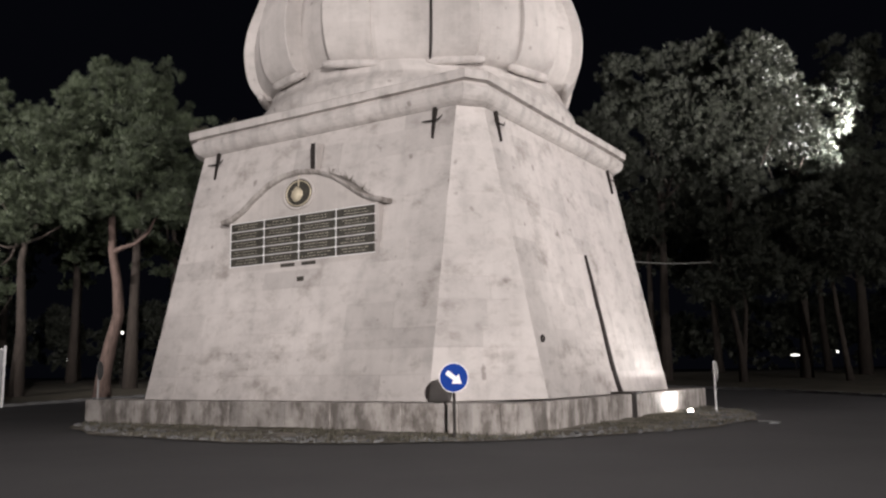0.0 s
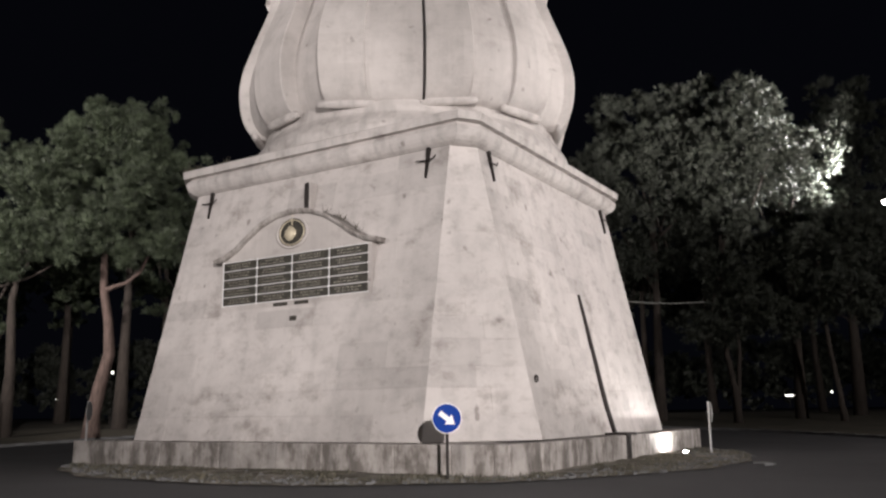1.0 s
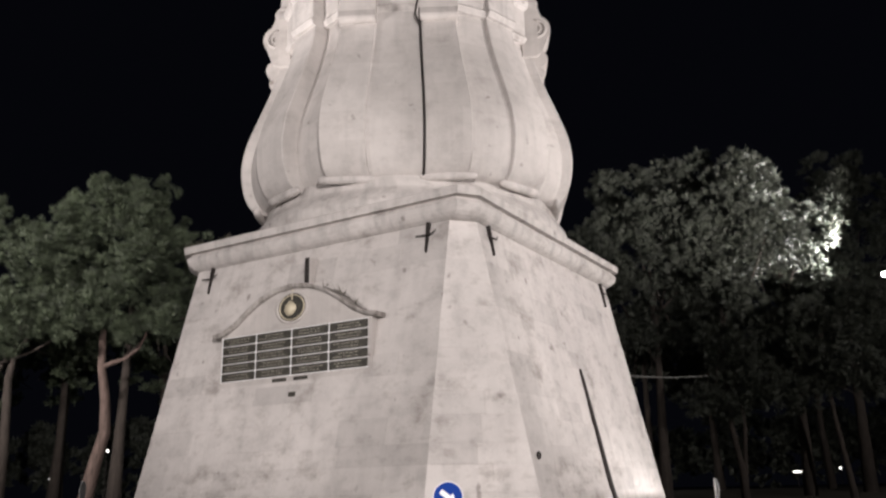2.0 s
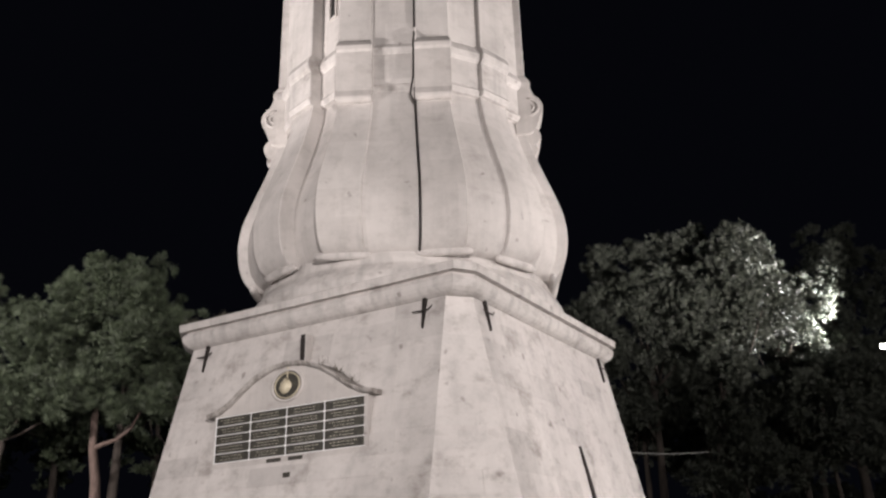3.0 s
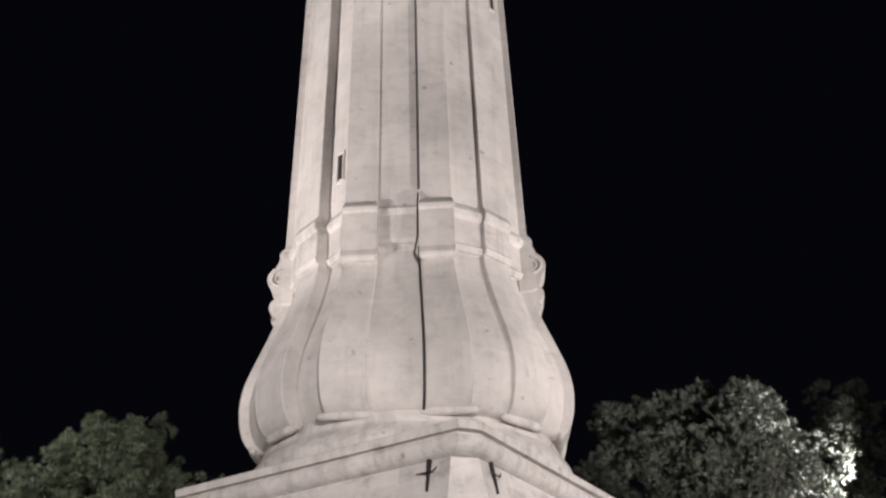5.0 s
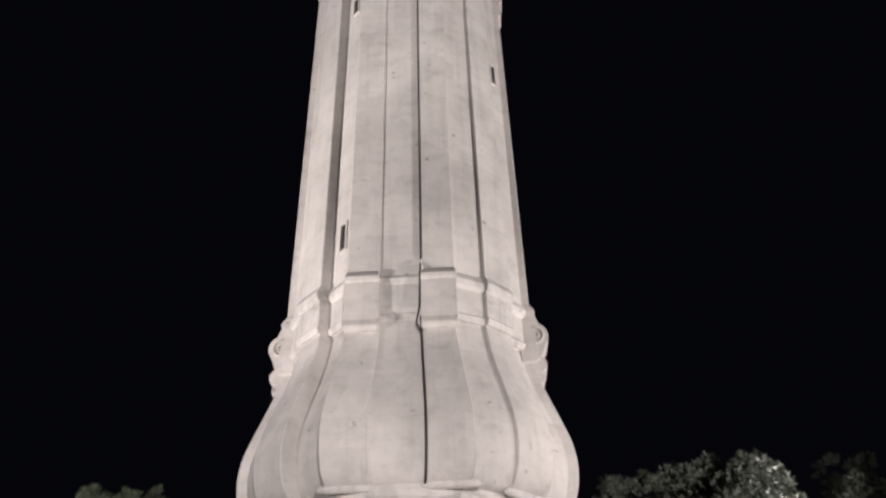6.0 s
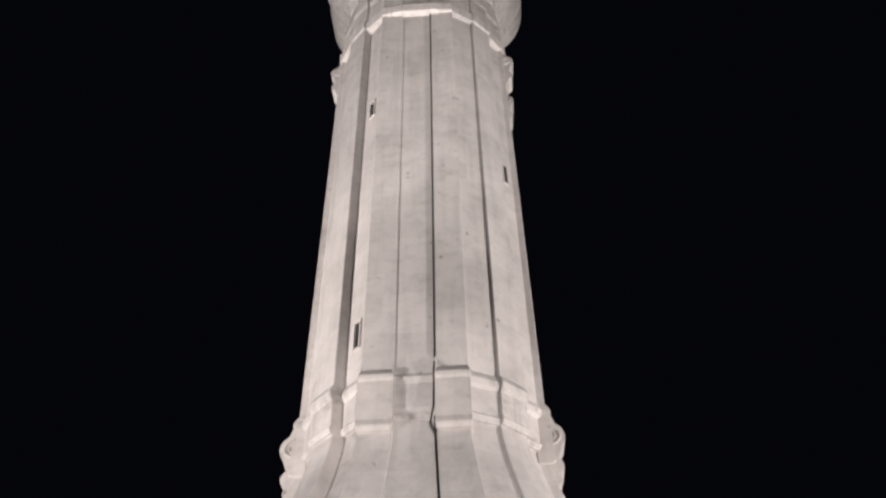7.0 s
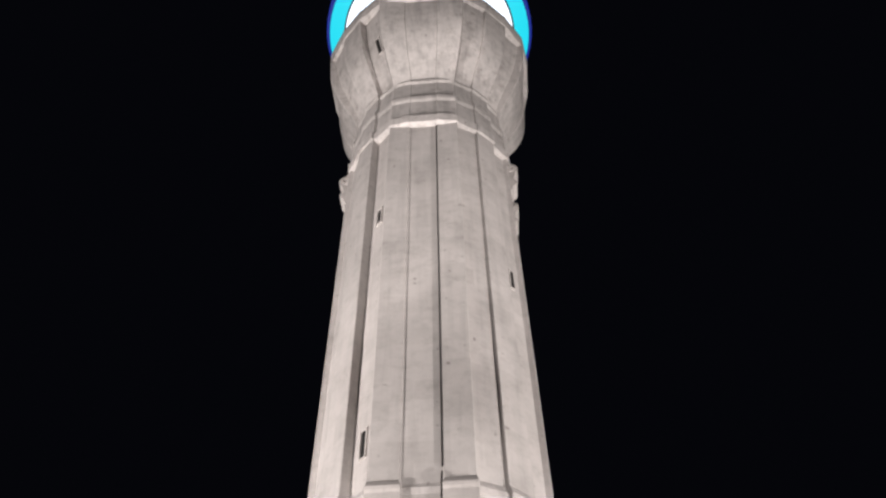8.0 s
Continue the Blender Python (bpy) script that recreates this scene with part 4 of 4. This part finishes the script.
tree(-25.5, 43.0, [(0, 0, -0.2), (0.1, 0, 4), (0, 0, 8), (0.1, 0, 10)], 0.34,
     [(0, 0, 11.5, 3, 2.5, 2.4), (2, 0, 9, 2.2, 2, 1.6), (-2, 0, 8.5, 2, 2, 1.6), (1.0, 0, 14, 1.8, 1.6, 1.4)], 3000, PINE, PINE_LABEL, 4, 0.42, 0.014, 24)

LEAF_LABEL = "broad leafy tree with tiered dark grey-green foliage"
tree(12.2, 46.5, [(0, 0, -0.2), (0.1, 0, 3), (0.2, 0, 7), (0.3, 0, 12)], 0.32,
     [(0, 0, 15.0, 3.2, 3, 2.4), (-2.2, 0, 13.2, 2.6, 2.4, 2.2), (2.6, 0, 14.6, 2.6, 2.4, 2.3), (-1.2, -0.6, 10.6, 2.8, 2.4, 1.8), (2.2, -0.4, 11.0, 2.6, 2.2, 1.8), (0.5, -0.6, 8.0, 2.6, 2.0, 1.3), (-1.4, 0, 16.8, 1.8, 1.6, 1.2), (0.8, 0, 17.4, 1.8, 1.7, 1.2), (4.4, 0, 15.8, 2.4, 2.2, 2.0), (3.4, -0.3, 17.0, 1.7, 1.6, 1.3), (2.4, -0.4, 17.2, 1.6, 1.6, 1.2)],
     8600, OAK, LEAF_LABEL, 5, 0.46, 0.028, 15)
tree(15.6, 44.0, [(0, 0, -0.2), (-0.05, 0, 1.6), (-0.35, 0, 3.6), (-0.4, 0, 6.4), (-0.2, 0, 10)], 0.2,
     [(-0.4, -0.5, 5.6, 1.9, 1.5, 0.8), (0.8, -0.4, 4.7, 1.6, 1.4, 0.6), (-1.2, -0.4, 4.3, 1.2, 1.2, 0.5), (0.4, -0.4, 7.4, 2.2, 1.8, 1.1), (-0.2, 0, 9.6, 2.3, 2, 1.4), (1.8, 0, 12.6, 2.6, 2.2, 1.9), (-0.6, 0, 12.8, 2.2, 2, 1.8), (2.0, -0.4, 15.8, 1.9, 1.8, 1.9), (0.6, -0.2, 14.6, 1.8, 1.7, 1.5), (3.0, -0.6, 13.4, 1.5, 1.4, 1.4)],
     7000, OAK, "slender forked tree with drooping tiers of leaves", 6, 0.44, 0.028, 15, 0.35)
v, f = tube([(15.62, 44.05, 0.6), (15.75, 44.05, 2.2), (15.95, 44.05, 4.2), (15.8, 44.05, 7)], [0.16, 0.13, 0.11, 0.08], 8)
fork = piece("trunk", v, f, SHADED_BARK, bpy.data.objects["tree.005"], "", None, True)
fork.matrix_local = pose(15.6, 44, rise(15.6, 44)).inverted()
tree(21.15, 44.0, [(0, 0, -0.2), (-0.15, 0, 1.5), (-0.45, 0, 4.0), (-0.6, 0, 6.5), (-0.5, 0, 9)], 0.17,
     [(-0.6, -0.3, 6.4, 2.2, 1.8, 1.0), (0.6, -0.3, 5.2, 2.0, 1.6, 0.8), (-1.6, -0.2, 8.4, 2.0, 1.8, 1.2), (1.2, 0, 8.8, 2.2, 1.8, 1.4), (-2.4, 0, 4.6, 1.4, 1.3, 0.5)],
     4200, OAK, "thin leaning tree with low spreading boughs", 7, 0.44, 0.028, 15, 0.3)
tree(20.2, 47.0, [(0, 0, -0.2), (0.1, 0, 4), (0.1, 0, 9), (0, 0, 14)], 0.3,
     [(-0.8, -0.8, 13.0, 2.2, 2, 1.9), (1.0, -0.6, 11.0, 2.0, 2, 1.6), (-1.0, 0, 16.0, 2.2, 2, 1.9), (0.2, -1.2, 9.0, 2.4, 2, 1.4), (-2.2, -1.8, 11.7, 0.8, 0.8, 0.8), (-1.7, -1.6, 17.2, 0.9, 0.9, 1.3), (0.6, -1.9, 14.5, 1.0, 1.0, 1.1), (0.0, -1.8, 12.6, 0.8, 0.8, 0.8), (3.0, -1.8, 16.2, 0.9, 0.9, 0.7), (2.4, -1.6, 14.4, 0.6, 0.7, 0.9), (1.6, -1.8, 13.2, 0.6, 0.6, 0.7)],
     6000, OAK, LEAF_LABEL, 8, 0.42, 0.028, 15, limbs=6)
tree(25.0, 50.0, [(0, 0, -0.2), (0.1, 0, 5), (0.1, 0, 11), (0, 0, 16)], 0.34,
     [(-0.5, 0, 15.5, 2.6, 2.4, 2.4), (1.8, 0, 13.0, 2.8, 2.2, 2.2), (-1.6, 0, 12.2, 2.2, 2, 1.8), (0.6, 0, 18.4, 1.9, 1.7, 1.8), (2.6, 0, 17.0, 1.8, 1.7, 1.6), (0, 0, 9.4, 2.8, 2.4, 1.8)],
     5200, OAK, "tall dark tree rising behind the street lamp", 9, 0.48, 0.03, 13)

# darker wood behind: two trees built once, then copied
far_pine = tree(-31.0, 56.0, [(0, 0, -0.2), (0.2, 0, 4), (0.1, 0, 9), (0, 0, 12)], 0.3,
                [(0, 0, 12, 3.4, 3.0, 2.6), (2, 0, 9.6, 2.6, 2.2, 1.8), (-2.2, 0, 10, 2.4, 2.2, 1.8), (0, 0, 7.2, 2.4, 2.0, 1.2)], 1800, PINE, "dark pine deep in the wood", 20, 0.6, 0.07, 8, group="wood behind the tower")
far_leaf = tree(8.0, 57.0, [(0, 0, -0.2), (0.2, 0, 4), (0.1, 0, 9), (0, 0, 12)], 0.24,
                [(0, 0, 11, 3.4, 3.0, 3.0), (2, 0, 7.6, 2.6, 2.2, 1.8), (-2.2, 0, 8, 2.4, 2.2, 1.8)], 1800, OAK, "dark leafy tree deep in the wood", 21, 0.6, 0.09, 8, group="wood behind the tower")
rng = random.Random(8)
for x, y in ((-24, 54), (-19, 58), (-13, 55), (-28, 64), (-35, 66), (-21, 68), (-14, 66), (-8, 60)):
    copy_thing(far_pine, pose(x, y, rise(x, y), 0, 0, rng.uniform(0, 360)))
for x, y in ((14, 56), (19, 58), (26, 57), (32, 56), (12, 66), (22, 68), (30, 70), (38, 66), (2, 64)):
    copy_thing(far_leaf, pose(x, y, rise(x, y), 0, 0, rng.uniform(0, 360)))

# undergrowth added along the wood's far edge to hide sky between the trunks
rng = random.Random(17)
lobes = [(x + rng.uniform(-1, 1), 84 + rng.uniform(-3, 3), rise(x, 84) + rng.uniform(1.0, 4.5), 3.6, 2.0, 2.6) for x in range(-62, 63, 3)]
tagged(new("undergrowth", leaf_mesh("undergrowth", tufts(lobes, 16000, 0.9, 0.16, 8, 40), OAK)), "dark tangled undergrowth added as backdrop along the wood's far edge", "bushes", kind="stuff")

# ---------------------------------------------------------------- low growth
g = np.random.default_rng(4)


def grass(name, label, places, length, material, seed):
    gg = np.random.default_rng(seed)
    n_ = len(places)
    ax = gg.normal(size=(n_, 3)) * 0.5 + np.array([0, 0, 1.0])
    ax /= np.linalg.norm(ax, axis=1)[:, None]
    side = np.cross(ax, gg.normal(size=(n_, 3)))
    side /= np.linalg.norm(side, axis=1)[:, None]
    ln = length * gg.uniform(0.4, 1.3, n_)[:, None]
    wd = 0.007 * gg.uniform(0.7, 1.6, n_)[:, None]
    v = np.stack([places - side * wd, places + side * wd, places + ax * ln * 0.6 + side * wd * 0.6, places + ax * ln], 1).reshape(-1, 3)
    return tagged(new(name, leaf_mesh(name, v, material)), label, "grass", kind="stuff")


DRY = leaf_material("dry_grass", (0.07, 0.066, 0.042), (0.15, 0.135, 0.095))
n_ = 26000
ang = g.uniform(math.pi * 0.9, math.pi * 2.1, n_)
rad = g.uniform(7.0, 10.3, n_)
keep = np.array([noise.noise((math.cos(a) * r * 0.7, math.sin(a) * r * 0.7, 1.0)) > -0.12 for a, r in zip(ang, rad)])
keep &= np.array([r < verge_edge(a) - 0.05 for a, r in zip(ang, rad)])
ang, rad = ang[keep], rad[keep]
places = np.stack([TX + rad * np.cos(ang), TY + rad * np.sin(ang), np.full(len(ang), 0.03)], 1)
grass("grass", "short dry trampled grass on the traffic island", places, 0.09, DRY, 6)

# rubble chips on the verge
gg = np.random.default_rng(12)
v, f = [], []
for i in range(1500):
    a, r = gg.uniform(math.pi * 0.95, math.pi * 2.05), verge_edge(0) - abs(gg.normal()) * 0.9
    r += verge_edge(a) - verge_edge(0)
    x, y = TX + r * math.cos(a), TY + r * math.sin(a)
    if max(abs(p) for p in (Matrix.Rotation(radians(-57.79), 2) @ Vector((x - TX, y - TY)))) < AP + 0.1:
        continue
    w, d, h = gg.uniform(0.015, 0.05) * (4 if gg.random() < 0.15 else 1), gg.uniform(0.015, 0.045), gg.uniform(-0.02, 0.02)
    t = gg.uniform(0, 6.28)
    k = len(v)
    for zz, sc in ((0.02, 1.0), (0.05 + h, 0.7)):
        for q in range(4):
            lx, ly = (w if q in (0, 3) else -w) * sc, (d if q < 2 else -d) * sc
            v.append((x + lx * math.cos(t) - ly * math.sin(t), y + lx * math.sin(t) + ly * math.cos(t), zz))
    f += [(k + 4, k + 5, k + 6, k + 7)] + [(k + q, k + (q + 1) % 4, k + 4 + (q + 1) % 4, k + 4 + q) for q in range(4)]
tagged(piece("rubble", v, f, KERB), "scattered pale stone chips along the verge", "rubble", kind="stuff")

# weeds rooted on the cornice and on the hood
spots = []
for s_, z, k in ((4.6, 8.33, 60), (4.2, 8.33, 40), (3.1, 8.33, 25)):
    for i in range(k):
        q = TOWER @ Vector((-4.95 + gg.normal() * 0.03, s_ + gg.normal() * 0.12, z))
        spots.append(tuple(q))
for s_, z in ((-0.9, 6.3), (-1.3, 6.1), (-1.9, 5.7), (-1.5, 5.98)):
    for i in range(14):
        q = TOWER @ Vector((-5.4 + gg.uniform(0, 0.3), s_ + gg.normal() * 0.05, z))
        spots.append(tuple(q))
grass("weeds", "small dry weeds rooted in the stone ledges", np.array(spots), 0.2, DRY, 9)
